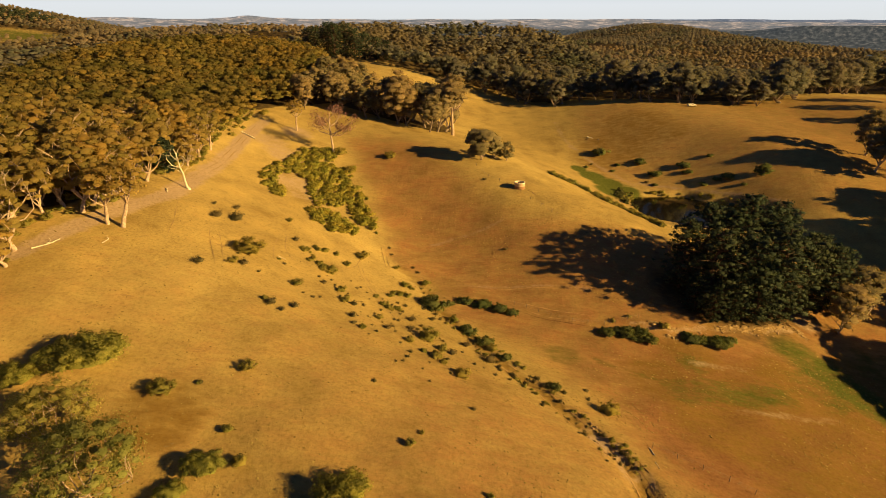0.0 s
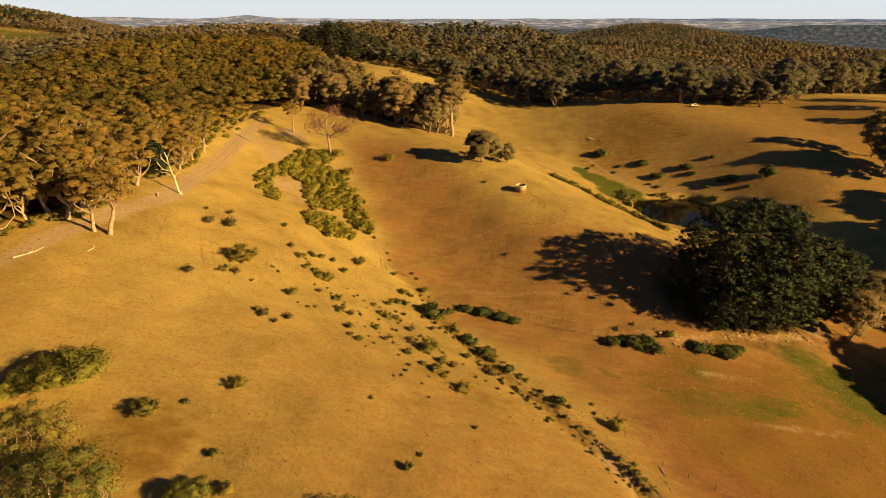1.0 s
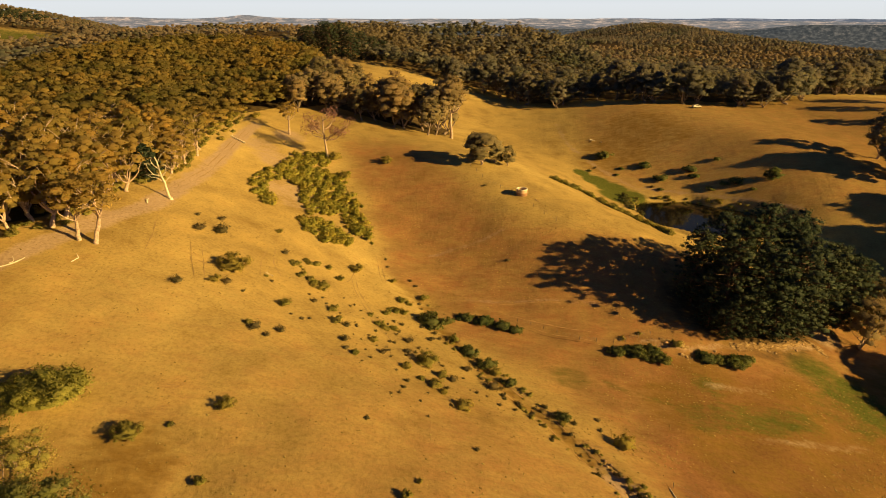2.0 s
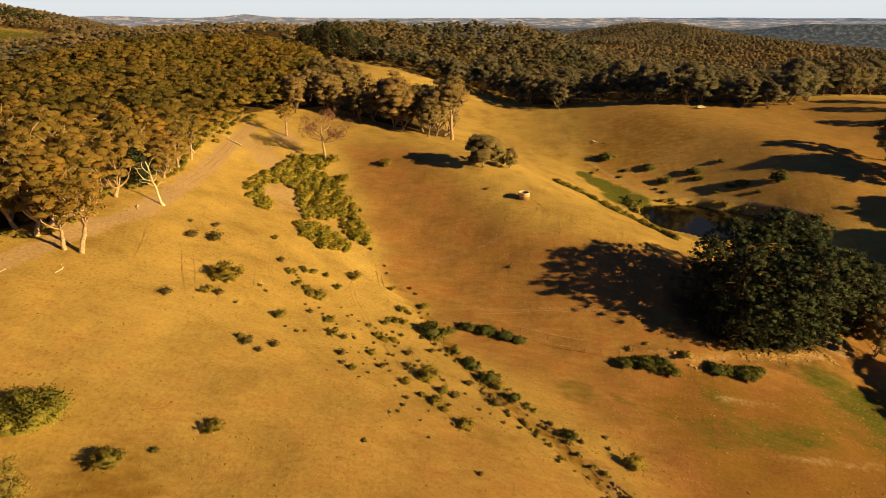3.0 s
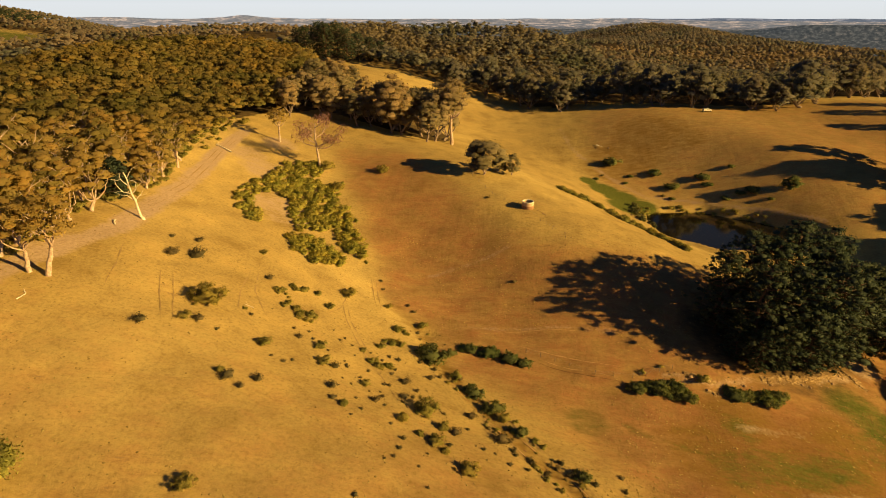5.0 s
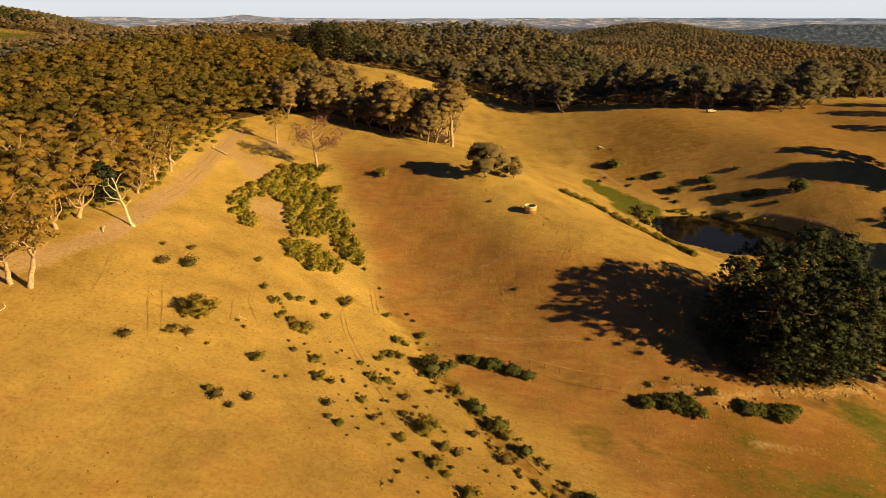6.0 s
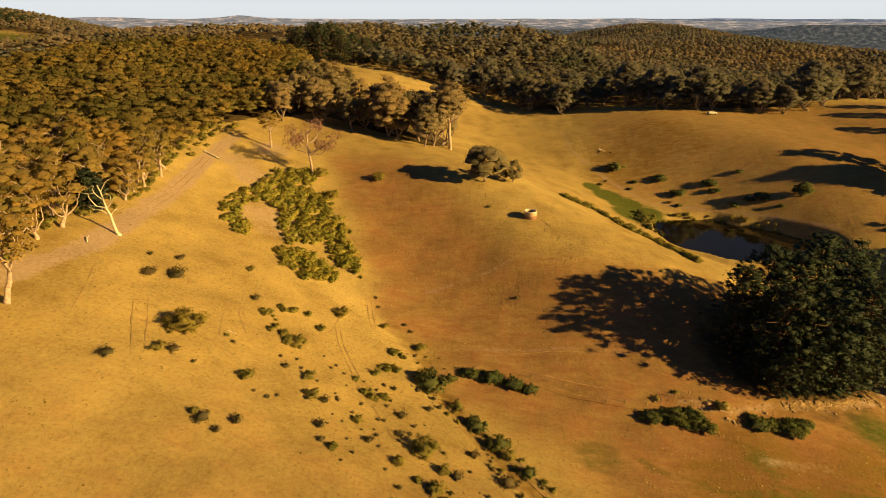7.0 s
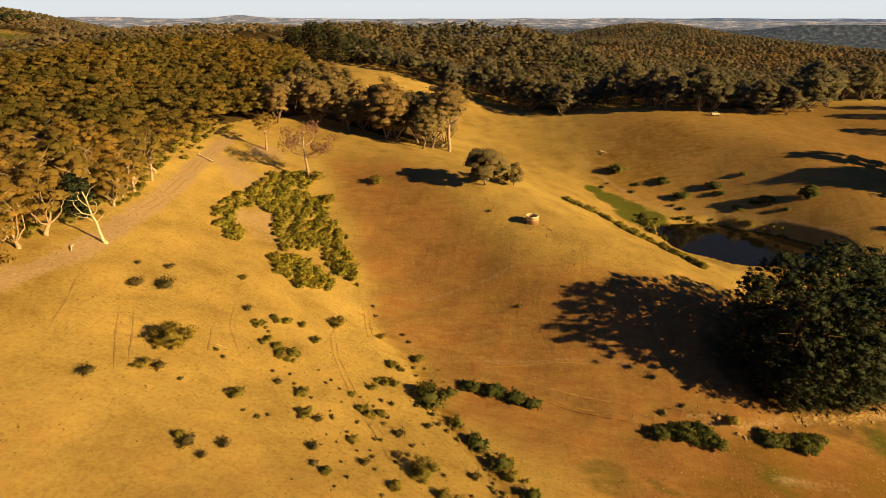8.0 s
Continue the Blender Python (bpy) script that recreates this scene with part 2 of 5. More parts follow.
FOREST_LEFT = [(-76, 60), (-79, 92), (-82, 104), (-80, 112), (-75, 118), (-76, 138), (-77, 165), (-81, 206), (-82, 240), (-80, 258), (-66, 293), (-74, 330), (-82, 395), (-105, 430), (-215, 440), (-250, 360), (-225, 220), (-190, 60)]
CREST_BELT = [(-76, 260), (-60, 287), (-40, 277), (-22, 268), (-9, 260), (0, 268), (4, 286), (-4, 304), (-36, 312), (-52, 338), (-72, 345), (-74, 310)]
FAR_BELT = [(-60, 436), (-14, 412), (4, 404), (20, 411), (37, 406), (50, 384), (73, 370), (90, 385), (107, 384), (126, 356), (145, 349), (162, 344), (194, 343), (210, 344), (222, 366), (290, 400), (520, 440), (520, 760), (-40, 760), (-120, 560)]


def strip(x0, fine0, fine1, x1, step, grow):
    """Coordinates that are close together from fine0 to fine1 and spread out beyond."""
    mid = list(np.arange(fine0, fine1 + 0.01, step))
    out, s, v = [], step, fine1
    while v < x1:
        s *= grow
        v += s
        out.append(min(v, x1))
    low, s, v = [], step, fine0
    while v > x0:
        s *= grow
        v -= s
        low.append(max(v, x0))
    return np.array(low[::-1] + mid + out)


def sheet(name, xs, ys, zfun, material, attributes=()):
    gx, gy = np.meshgrid(xs, ys)
    gz = zfun(gx, gy)
    nx, ny = len(xs), len(ys)
    i = np.arange(nx * ny).reshape(ny, nx)
    quads = np.stack([i[:-1, :-1], i[:-1, 1:], i[1:, 1:], i[1:, :-1]], -1).reshape(-1, 4)
    me = bpy.data.meshes.new(name)
    me.from_pydata(np.stack([gx, gy, gz], -1).reshape(-1, 3).tolist(), [], quads.tolist())
    me.polygons.foreach_set("use_smooth", np.ones(len(quads), bool))
    for key, fun in attributes:
        at = me.attributes.new(key, "FLOAT", "POINT")
        at.data.foreach_set("value", fun(gx, gy).reshape(-1).astype(np.float32))
    me.materials.append(material)
    me.update()
    return new(name, me)


def spots(x, y, places):
    """How strongly soft round patches (x, y, radius) cover a point."""
    v = np.zeros(np.shape(x))
    for px, py, r in places:
        v = np.maximum(v, 1 - smooth(0.5, 1.25, np.hypot(x - px, y - py) / r))
    return v


def along_line(x, y, points, half, soft):
    d, s = line_distance(x, y, np.array(points, float))
    return 1 - smooth(half, half + soft, d)


def cover_bare(x, y):
    v = 0.84 * along_line(x, y, TRACK, 1.4, 2.4)
    d, s = line_distance(x, y, CREEK)
    v = np.maximum(v, 0.62 * (1 - smooth(0.4, 1.4, np.abs(d - 1.6))) * smooth(0.60, 0.68, s) * (1 - smooth(0.80, 0.9, s)))
    v = np.maximum(v, 0.55 * along_line(x, y, [(92, 262), (104, 257), (118, 250), (134, 238), (148, 224)], 0.4, 1.8))
    v = np.maximum(v, 0.60 * along_line(x, y, BANK, 0.3, 1.2))
    v = np.maximum(v, 0.42 * along_line(x, y, [(64, 99), (79.5, 101), (89, 103)], 0.6, 1.6))
    v = np.maximum(v, 0.40 * along_line(x, y, [(61, 116), (74, 116.7)], 0.6, 1.6))
    v = np.maximum(v, 0.40 * along_line(x, y, [(-6.9, 146), (9.2, 145.4), (25.2, 145), (42.6, 144)], 0.3, 1.2))
    v = np.maximum(v, 0.40 * along_line(x, y, [(-4.6, 167.4), (12.4, 174), (19.5, 178)], 0.3, 1.4))
    v = np.maximum(v, 0.42 * along_line(x, y, [(64.6, 338), (66, 311), (74.7, 284.6), (84, 268), (91, 258)], 0.6, 2.4))
    return np.maximum(v, 0.60 * spots(x, y, [(-46, 184, 9), (-53, 190, 10), (-62, 213, 9), (-76, 122, 7), (-70, 222, 8), (105, 144, 5), (-64, 240, 8)]) + 0.85 * spots(x, y, [(27.6, 75.6, 2.6), (29.4, 73, 2.0), (26.4, 78, 1.6)]))


def cover_green(x, y):
    v = 0.95 * spots(x, y, [(71, 266, 8), (77, 259, 9), (84, 253, 8), (76, 249, 9), (66, 274, 5)])
    v = np.maximum(v, 0.54 * along_line(x, y, [(54, 103), (61, 106.8), (68, 106), (77, 108.4)], 1.6, 6.5))
    v = np.maximum(v, 0.74 * along_line(x, y, [(93, 129), (98, 122), (101, 116), (105, 110)], 3.0, 8.0))
    v = np.maximum(v, 0.45 * spots(x, y, [(92, 114, 9), (28, 113, 6), (60, 115.5, 5), (120, 126, 14), (130, 118, 14)]))
    v = np.maximum(v, 0.34 * along_line(x, y, [(36.5, 112), (47, 107.5), (60, 106)], 0.8, 2.5))
    return np.maximum(v, 0.75 * (1 - smooth(0.6, 1.2, np.hypot((x + 655) / 75, (y - 905) / 60))))


def cover_rough(x, y):
    d, s = line_distance(x, y, CREEK)
    v = 0.62 * (1 - smooth(0.8, 3.6, d)) * smooth(0.02, 0.2, s)
    v = np.maximum(v, 0.62 * smooth(38, 66, x) * (1 - smooth(108, 128, y)))
    v = np.maximum(v, 0.48 * spots(x, y, [(90, 298, 24), (108, 318, 26), (78, 288, 16), (120, 306, 14)]))
    return np.maximum(v, 0.60 * spots(x, y, [(75, 110, 12), (62, 119, 10), (-40, 64, 8), (90, 112, 10), (84, 118, 8), (100, 106, 18), (70, 92, 18), (88, 98, 22), (110, 124, 10), (52, 106, 14), (58, 90, 16)]))


def cover_brown(x, y):
    """Browner, thinner grass on the slopes beyond the creek and on the far paddock."""
    edge = np.interp(y, CREEK[::-1, 1], CREEK[::-1, 0]) + 1.5 * np.sin(y * 0.23) + 1.2 * np.sin(y * 0.07 + 1)
    near = 1 - smooth(108, 132, y)
    off = x - edge - np.where(y > 172, (y - 172) * -0.28, 0)
    v = (smooth(-4.0, 7.0, off) * (1 - near) + 0.95 * smooth(2.0, 24.0, off) * near) * (1 - smooth(232, 262, y))
    # the sunlit spur crest keeps golden grass: its brightness is put into the colour
    crest = 10 + (232 - y) * 0.52
    v = v * (1 - 0.95 * smooth(-26, -4, x - crest) * smooth(166, 186, y))
    v = v + 0.5 * smooth(-25, 12, x) * (1 - smooth(76, 104, y))
    v = v + 0.36 * (1 - smooth(80, 128, y)) * (1 - smooth(0, 25, x))
    v = v + 0.5 * smooth(30, 60, x) * (1 - smooth(112, 130, y))
    far = smooth(0.0, 22.0, x - 62 - (y - 300) * 0.1 - 60 * (1 - smooth(240, 270, y))) * smooth(205, 230, y) * (1 - smooth(350, 380, y))
    return 0.70 * np.maximum(v, 0.66 * far)


def cover_litter(x, y):
    v = np.zeros(np.shape(x))
    for poly in (FOREST_LEFT, CREST_BELT, FAR_BELT):
        v = np.maximum(v, 0.8 * inside(x + 7 * (poly is FOREST_LEFT), y - 18 * (poly is FAR_BELT) - 14 * (poly is CREST_BELT), poly))
    v = np.maximum(v, 0.75 * spots(x, y, [(82, 148, 22), (72, 146, 14), (98, 152, 14)]))
    d, s = line_distance(x, y, CREEK)
    v = np.maximum(v, 0.45 * (1 - smooth(0.2, 0.9, d)) * smooth(0.35, 0.6, s))
    return np.maximum(v, 0.85 * (y > 640) * (np.hypot((x + 655) / 75, (y - 905) / 60) > 1))


ground = sheet("ground", strip(-4600, -120, 215, 4600, 1.5, 1.12), strip(-900, 28, 330, 4920, 1.5, 1.09), height, M_GROUND,
               [("bare", cover_bare), ("green", cover_green), ("brown", cover_brown), ("rough_grass", cover_rough), ("litter", cover_litter)])
tagged(ground, "dry golden pasture with worn tracks on rolling hills", "ground", kind="structure")


def pond():
    bm = bmesh.new()
    ring = []
    c, s = math.cos(POND["turn"]), math.sin(POND["turn"])
    for i in range(96):
        a = 2 * math.pi * i / 96
        u, v = POND["a"] * 1.12 * math.cos(a), POND["b"] * 1.12 * math.sin(a)
        ring.append(bm.verts.new((POND["x"] + u * c - v * s, POND["y"] + u * s + v * c, POND["level"])))
    bm.faces.new(ring)
    me = bpy.data.meshes.new("water")
    bm.to_mesh(me)
    bm.free()
    me.materials.append(M_WATER)
    tagged(new("water", me), "still dark brown farm pond below the hillside", "pond", kind="structure")


pond()


# ---------------------------------------------------------------- plants
class Soup:
    """Collects points and faces for one mesh."""

    def __init__(self):
        self.v, self.f, self.n, self.out = [], [], 0, []

    def add(self, verts, faces, outward=None):
        self.v.append(np.asarray(verts, float))
        if outward is not None:
            self.out.append(outward)
        self.f.append(np.asarray(faces, int) + self.n)
        self.n += len(verts)

    def tube(self, pts, radii, sides=6):
        pts = np.asarray(pts, float)
        k = len(pts)
        d = np.gradient(pts, axis=0)
        d /= np.linalg.norm(d, axis=1)[:, None] + 1e-9
        ref = np.array([0.3, 0.9, 0.1]) if abs(d[0][2]) > 0.7 else np.array([0, 0, 1.0])
        u = np.cross(d, ref)
        u /= np.linalg.norm(u, axis=1)[:, None] + 1e-9
        w = np.cross(d, u)
        a = np.arange(sides) * 2 * np.pi / sides
        ring = u[:, None] * np.cos(a)[None, :, None] + w[:, None] * np.sin(a)[None, :, None]
        vs = (pts[:, None] + ring * np.asarray(radii, float)[:, None, None]).reshape(-1, 3)
        i = np.arange(k * sides).reshape(k, sides)
        j = np.roll(i, -1, 1)
        self.add(vs, np.stack([i[:-1], j[:-1], j[1:], i[1:]], -1).reshape(-1, 4))

    def round_off(self, centre, radii, own=0.35, whole=0.5, up=0.3):
        """Turns the leaves' outward directions towards those of the whole crown."""
        for i, (v, o) in enumerate(zip(self.v, self.out)):
            t = (v - np.asarray(centre, float)) / np.asarray(radii, float)
            t /= np.linalg.norm(t, axis=1)[:, None] + 1e-6
            d = o * own + t * whole + np.array([0, 0, up])
            self.out[i] = d / (np.linalg.norm(d, axis=1)[:, None] + 1e-6)

    def mesh(self, name, material, soft=False):
        me = bpy.data.meshes.new(name)
        me.from_pydata(np.concatenate(self.v).tolist(), [], [f for fs in self.f for f in fs.tolist()])
        if soft:
            me.polygons.foreach_set("use_smooth", np.ones(len(me.polygons), bool))
        me.materials.append(material)
        me.update()
        if self.out:                           # leaves catch the light as the round clump they belong to
            me.polygons.foreach_set("use_smooth", np.ones(len(me.polygons), bool))
            me.normals_split_custom_set_from_vertices(np.concatenate(self.out).tolist())
        return me


def sprays(rng, centres, normals, size, slim=0.6):
    """Little folded kites of leaves, one at each centre."""
    n = len(centres)
    r = rng.normal(size=(n, 3))
    u = np.cross(normals, r)
    u /= np.linalg.norm(u, axis=1)[:, None] + 1e-9
    w = np.cross(normals, u)
    s = size * rng.uniform(0.6, 1.35, n)[:, None]
    v = np.stack([centres - u * s, centres - w * s * slim + normals * s * 0.15, centres + u * s, centres + w * s * slim - normals * s * 0.25], 1).reshape(-1, 3)
    return v, np.arange(4 * n).reshape(n, 4)


ICO_V = np.array([(0, 0, 1)] + [(0.894 * math.cos(i * 1.2566), 0.894 * math.sin(i * 1.2566), 0.447) for i in range(5)]
                 + [(0.894 * math.cos(i * 1.2566 + 0.628), 0.894 * math.sin(i * 1.2566 + 0.628), -0.447) for i in range(5)] + [(0, 0, -1)])
ICO_F = np.array([(0, 1 + i, 1 + (i + 1) % 5) for i in range(5)] + [(1 + i, 6 + i, 1 + (i + 1) % 5) for i in range(5)]
                 + [(6 + i, 6 + (i + 1) % 5, 1 + (i + 1) % 5) for i in range(5)] + [(11, 6 + (i + 1) % 5, 6 + i) for i in range(5)])


def clump(soup, rng, centre, radii, count, size, core=0.7, low=-0.35, spread=0.5, slim=0.6, depth=0.68):
    """One rounded clump of foliage: a rough core within a ragged skin of sprays."""
    centre, radii = np.asarray(centre, float), np.asarray(radii, float)
    if core:
        skin = ICO_V / radii
        soup.add(centre + ICO_V * radii * core * rng.uniform(0.82, 1.1, (12, 1)), ICO_F, skin / np.linalg.norm(skin, axis=1)[:, None])
    d = rng.normal(size=(count * 2, 3))
    d /= np.linalg.norm(d, axis=1)[:, None]
    d = d[d[:, 2] > low][:count]
    face = d / radii
    face /= np.linalg.norm(face, axis=1)[:, None]
    nrm = face + rng.normal(size=d.shape) * spread
    nrm /= np.linalg.norm(nrm, axis=1)[:, None]
    lit = face * 0.7 + nrm * 0.3
    lit /= np.linalg.norm(lit, axis=1)[:, None]
    soup.add(*sprays(rng, centre + d * radii * rng.uniform(depth, 1.12, (len(d), 1)), nrm, size, slim), np.repeat(lit, 4, 0))


def bent(rng, a, b, k=5, sag=0.1):
    a, b = np.asarray(a, float), np.asarray(b, float)
    t = np.linspace(0, 1, k)[:, None]
    ln = np.linalg.norm(b - a)
    off = rng.normal(size=3) * sag * ln
    return a + (b - a) * t + off * np.sin(t * np.pi) + rng.normal(size=(k, 3)) * 0.02 * ln * np.sin(t * np.pi)


def gum(seed, tall=13.0, wide=4.2, lobes=24, count=64, spray=0.24, bole=0.30, density=1.0, material=None, stout=1.0, bark=None, snags=0, fine=False):
    """A gum tree's trunk and crown meshes, standing at the origin: limbs fan out to a full, lumpy crown."""
    rng = np.random.default_rng(seed)
    wood, leaves = Soup(), Soup()
    lean = rng.normal(size=2) * 0.04 * tall
    fork = np.array([lean[0], lean[1], tall * bole])
    r0 = tall * 0.021 * stout
    wood.tube(np.concatenate([[(0, 0, -0.6)], bent(rng, (0, 0, 0.5), fork, 6, 0.03)]), np.linspace(r0 * 1.5, r0 * 0.85, 7), 8)
    low = tall * (bole + 0.04)
    centre, half = np.array([lean[0], lean[1], (low + tall) / 2]), (tall - low) / 2
    hubs = []
    for i in range(6):
        a = 2 * math.pi * (i + rng.uniform(-0.35, 0.35)) / 6
        reach = wide * rng.uniform(0.35, 0.62)
        hub = fork + np.array([math.cos(a) * reach, math.sin(a) * reach, (tall - low) * rng.uniform(0.2, 0.6)])
        wood.tube(bent(rng, fork, hub, 6, 0.10), np.linspace(r0 * 0.6, r0 * 0.25, 6), 5)
        hubs.append(hub)
    for i in range(lobes):
        f = (i + 0.5) / lobes
        up = 1 - 1.75 * f                      # from the top of the crown downwards
        a = i * 2.399 + rng.uniform(-0.5, 0.5)
        side = math.sqrt(max(0.0, 1 - up * up)) * rng.uniform(0.55, 1.0)
        tip = centre + np.array([math.cos(a) * side * wide * 0.78, math.sin(a) * side * wide * 0.78, up * half * 0.80 + rng.normal() * 0.08 * half])
        r = wide * (rng.uniform(0.15, 0.27) if fine else rng.uniform(0.20, 0.36))
        near = min(hubs, key=lambda h: float(np.linalg.norm(h - tip)))
        if i % 2:
            wood.tube(bent(rng, near, tip, 4, 0.10), np.linspace(r0 * 0.26, r0 * 0.08, 4), 4)
        clump(leaves, rng, tip, (r, r, r * rng.uniform(0.48, 0.66)), max(6, int(count * density * (r / (wide * 0.33)) ** 2)), spray, 0.35 if fine else (0.74 if density >= 1 else 0.5), -0.8 if fine else -0.6, 0.9 if fine else 0.7, 0.5, 0.25 if fine else 0.5)
    for i in range(snags):                     # dead pale limbs that stand clear of the leaves
        a = rng.uniform(0, 6.283)
        tip = centre + np.array([math.cos(a) * wide * 1.02, math.sin(a) * wide * 1.02, half * rng.uniform(0.2, 0.9)])
        path = bent(rng, hubs[i % 6], tip, 6, 0.12)
        wood.tube(path, np.linspace(r0 * 0.5, r0 * 0.14, 6), 5)
        wood.tube(bent(rng, path[3], path[3] + np.array([math.cos(a + 0.9), math.sin(a + 0.9), 0.6]) * wide * 0.45, 4, 0.1), np.linspace(r0 * 0.26, r0 * 0.08, 4), 4)
    leaves.round_off(centre - np.array([0, 0, half * 0.5]), (wide, wide, half), 0.26, 0.42, 0.48)
    return wood.mesh("trunk", bark or M_BARK, True), leaves.mesh("crown", material or M_GUM)


def tree_thing(name, wood, crown, label, group, category="tree", bark="", leaf=""):
    base = new(name)
    base.empty_display_size = 0.5
    tagged(base, label, category, group)
    for n, me, lab in (("trunk", wood, bark), ("crown", crown, leaf)):
        if me is not None:
            ob = new(n, me)
            ob.parent = base
            tagged(ob, lab)
    return base


def set_down(ob, x, y, turn=0.0, size=1.0, sink=0.05, tilt=0.0):
    ob.matrix_basis = pose(x, y, height_at(x, y) - sink, tilt, 0, turn) @ Matrix.Diagonal((size, size, size, 1))
    return ob


def scaled_copy(ob, x, y, turn, size, sink):
    c = copy_thing(ob, pose(x, y, 0))
    c.matrix_basis = pose(x, y, height_at(x, y) - sink, 0, 0, turn) @ Matrix.Diagonal((size, size, size, 1))
    return c


def scatter(rng, polygon, gap, limit=100000):
    """Even but irregular places within a polygon."""
    p = np.array(polygon, float)
    (x0, y0), (x1, y1) = p.min(0), p.max(0)
    gx, gy = np.meshgrid(np.arange(x0, x1, gap), np.arange(y0, y1, gap * 0.87))
    gx = gx + (np.arange(gx.shape[0])[:, None] % 2) * gap * 0.5
    pts = np.stack([gx.ravel(), gy.ravel()], 1) + rng.uniform(-0.42, 0.42, (gx.size, 2)) * gap
    return pts[inside(pts[:, 0], pts[:, 1], polygon)][:limit]


rng = np.random.default_rng(11)
GUMS = [gum(100 + i, 12.5 + (i % 3) * 1.2, 4.6 + 0.5 * (i % 2), (24 if i % 4 == 0 else 34 + i % 3), 52, 0.23, bole=0.11 + 0.05 * (i % 3), snags=(4, 1, 0, 2)[i % 4], stout=1.15) for i in range(8)]
TALL = [gum(150 + i, 20 + 2 * (i % 2), 7.8, 44, 54, 0.36, 0.05 + 0.07 * (i % 3), material=M_GUM_RIDGE, bark=M_GREY_BARK, snags=i % 3) for i in range(5)]
gum_labels = "olive-gold gum tree with pale trunk on the wooded hill"
gum_trees = [tree_thing("gum_tree", w, c, gum_labels, "gum trees of the woods") for w, c in GUMS]
BELT = [gum(160 + i, 18 + 2 * (i % 2), 8.2, 38, 44, 0.38, 0.02 + 0.03 * (i % 3), material=M_GUM_HAZED, bark=M_GREY_BARK) for i in range(4)]
belt_trees = [[tree_thing("paddock_edge_gum", w, c, "broad gum tree in haze-dulled green at the far paddock's edge", "gums along the far paddock"), False] for w, c in BELT]
tall_trees = [[tree_thing("tall_gum_tree", w, c, "tall grey-green gum tree on the ridge", "tall gum trees"), False] for w, c in TALL]
used = [False] * len(gum_trees)


def plant_gum(x, y, size=1.0):
    i = int(rng.integers(len(gum_trees)))
    turn = float(rng.uniform(0, 360))
    if used[i]:
        return scaled_copy(gum_trees[i], x, y, turn, size, 0.2)
    used[i] = True
    return set_down(gum_trees[i], x, y, turn, size, 0.2)


def plant_tall(x, y, size=1.0, kinds=tall_trees):
    k = kinds[int(rng.integers(len(kinds)))]
    turn = float(rng.uniform(0, 360))
    if k[1]:
        return scaled_copy(k[0], x, y, turn, size, 0.2)
    k[1] = True
    return set_down(k[0], x, y, turn, size, 0.2)


# the nearest trees stand singly
left = scatter(rng, FOREST_LEFT, 5.7)
left = left[np.hypot(left[:, 0] + 77.5, left[:, 1] - 152) > 7]
order = np.argsort(np.hypot(left[:, 0] + 30, (left[:, 1] - 80) * 0.8))
near_count = 230
for x, y in left[order[:near_count]]:
    plant_gum(x, y, rng.uniform(0.82, 1.12))
belt = scatter(rng, CREST_BELT, 10.0)
for x, y in belt:
    plant_tall(x, y, rng.uniform(0.85, 1.18) * (0.78 if x < -32 else 1.0))


def joined(name, label, points, kinds, material, small=0.7, big=1.15, sink=0.3):
    """Many far trees as one mesh, from a few kinds."""
    soup = Soup()
    z = height(points[:, 0], points[:, 1])
    pick = rng.integers(len(kinds), size=len(points))
    for k, (verts, quads, tris, outward) in enumerate(kinds):
        sel = np.where(pick == k)[0]
        if not len(sel):
            continue
        a, s = rng.uniform(0, 6.283, len(sel)), rng.uniform(small, big, len(sel))
        c, n = np.cos(a)[:, None], np.sin(a)[:, None]
        v = verts[None] * s[:, None, None]
        vx = v[:, :, 0] * c - v[:, :, 1] * n + points[sel, 0][:, None]
        vy = v[:, :, 0] * n + v[:, :, 1] * c + points[sel, 1][:, None]
        vz = v[:, :, 2] * rng.uniform(0.93, 1.07, len(sel))[:, None] + (z[sel] - sink)[:, None]
        flat = np.stack([vx, vy, vz], -1).reshape(-1, 3)
        base = soup.n
        soup.v.append(flat)
        soup.out.append(np.stack([outward[None, :, 0] * c - outward[None, :, 1] * n, outward[None, :, 0] * n + outward[None, :, 1] * c,
                                  np.broadcast_to(outward[None, :, 2], vx.shape)], -1).reshape(-1, 3))
        step = (np.arange(len(sel)) * len(verts))[:, None, None]
        for fs in (quads, tris):
            if len(fs):
                soup.f.append((fs[None] + step).reshape(-1, fs.shape[1]) + base)
        soup.n += len(flat)
    ob = new(name, soup.mesh(name, material, True))
    return tagged(ob, label, "trees", kind="stuff")


def far_kind(seed, tall, wide, lobes, count, spray, core, up=0.4, lump=1.0):
    r = np.random.default_rng(seed)
    s = Soup()
    for i in range(lobes):
        a, q = r.uniform(0, 6.283), wide * math.sqrt(r.uniform(0, 1)) * 0.62
        rr = wide * lump * r.uniform(0.26, 0.46)
        clump(s, r, (q * math.cos(a), q * math.sin(a), tall * (r.uniform(0.52, 0.92) - 0.03 * q)), (rr, rr, rr * r.uniform(0.42, 0.62)), count, spray, core, -0.4, 0.9, 0.55, 0.5)
    s.round_off((0, 0, tall * 0.55), (wide, wide, tall * 0.35), 0.28, 0.36, up)
    quads = np.concatenate([f for f in s.f if f.shape[1] == 4]) if count else np.zeros((0, 4), int)
    return np.concatenate(s.v), quads, np.concatenate([f for f in s.f if f.shape[1] == 3]), np.concatenate(s.out)


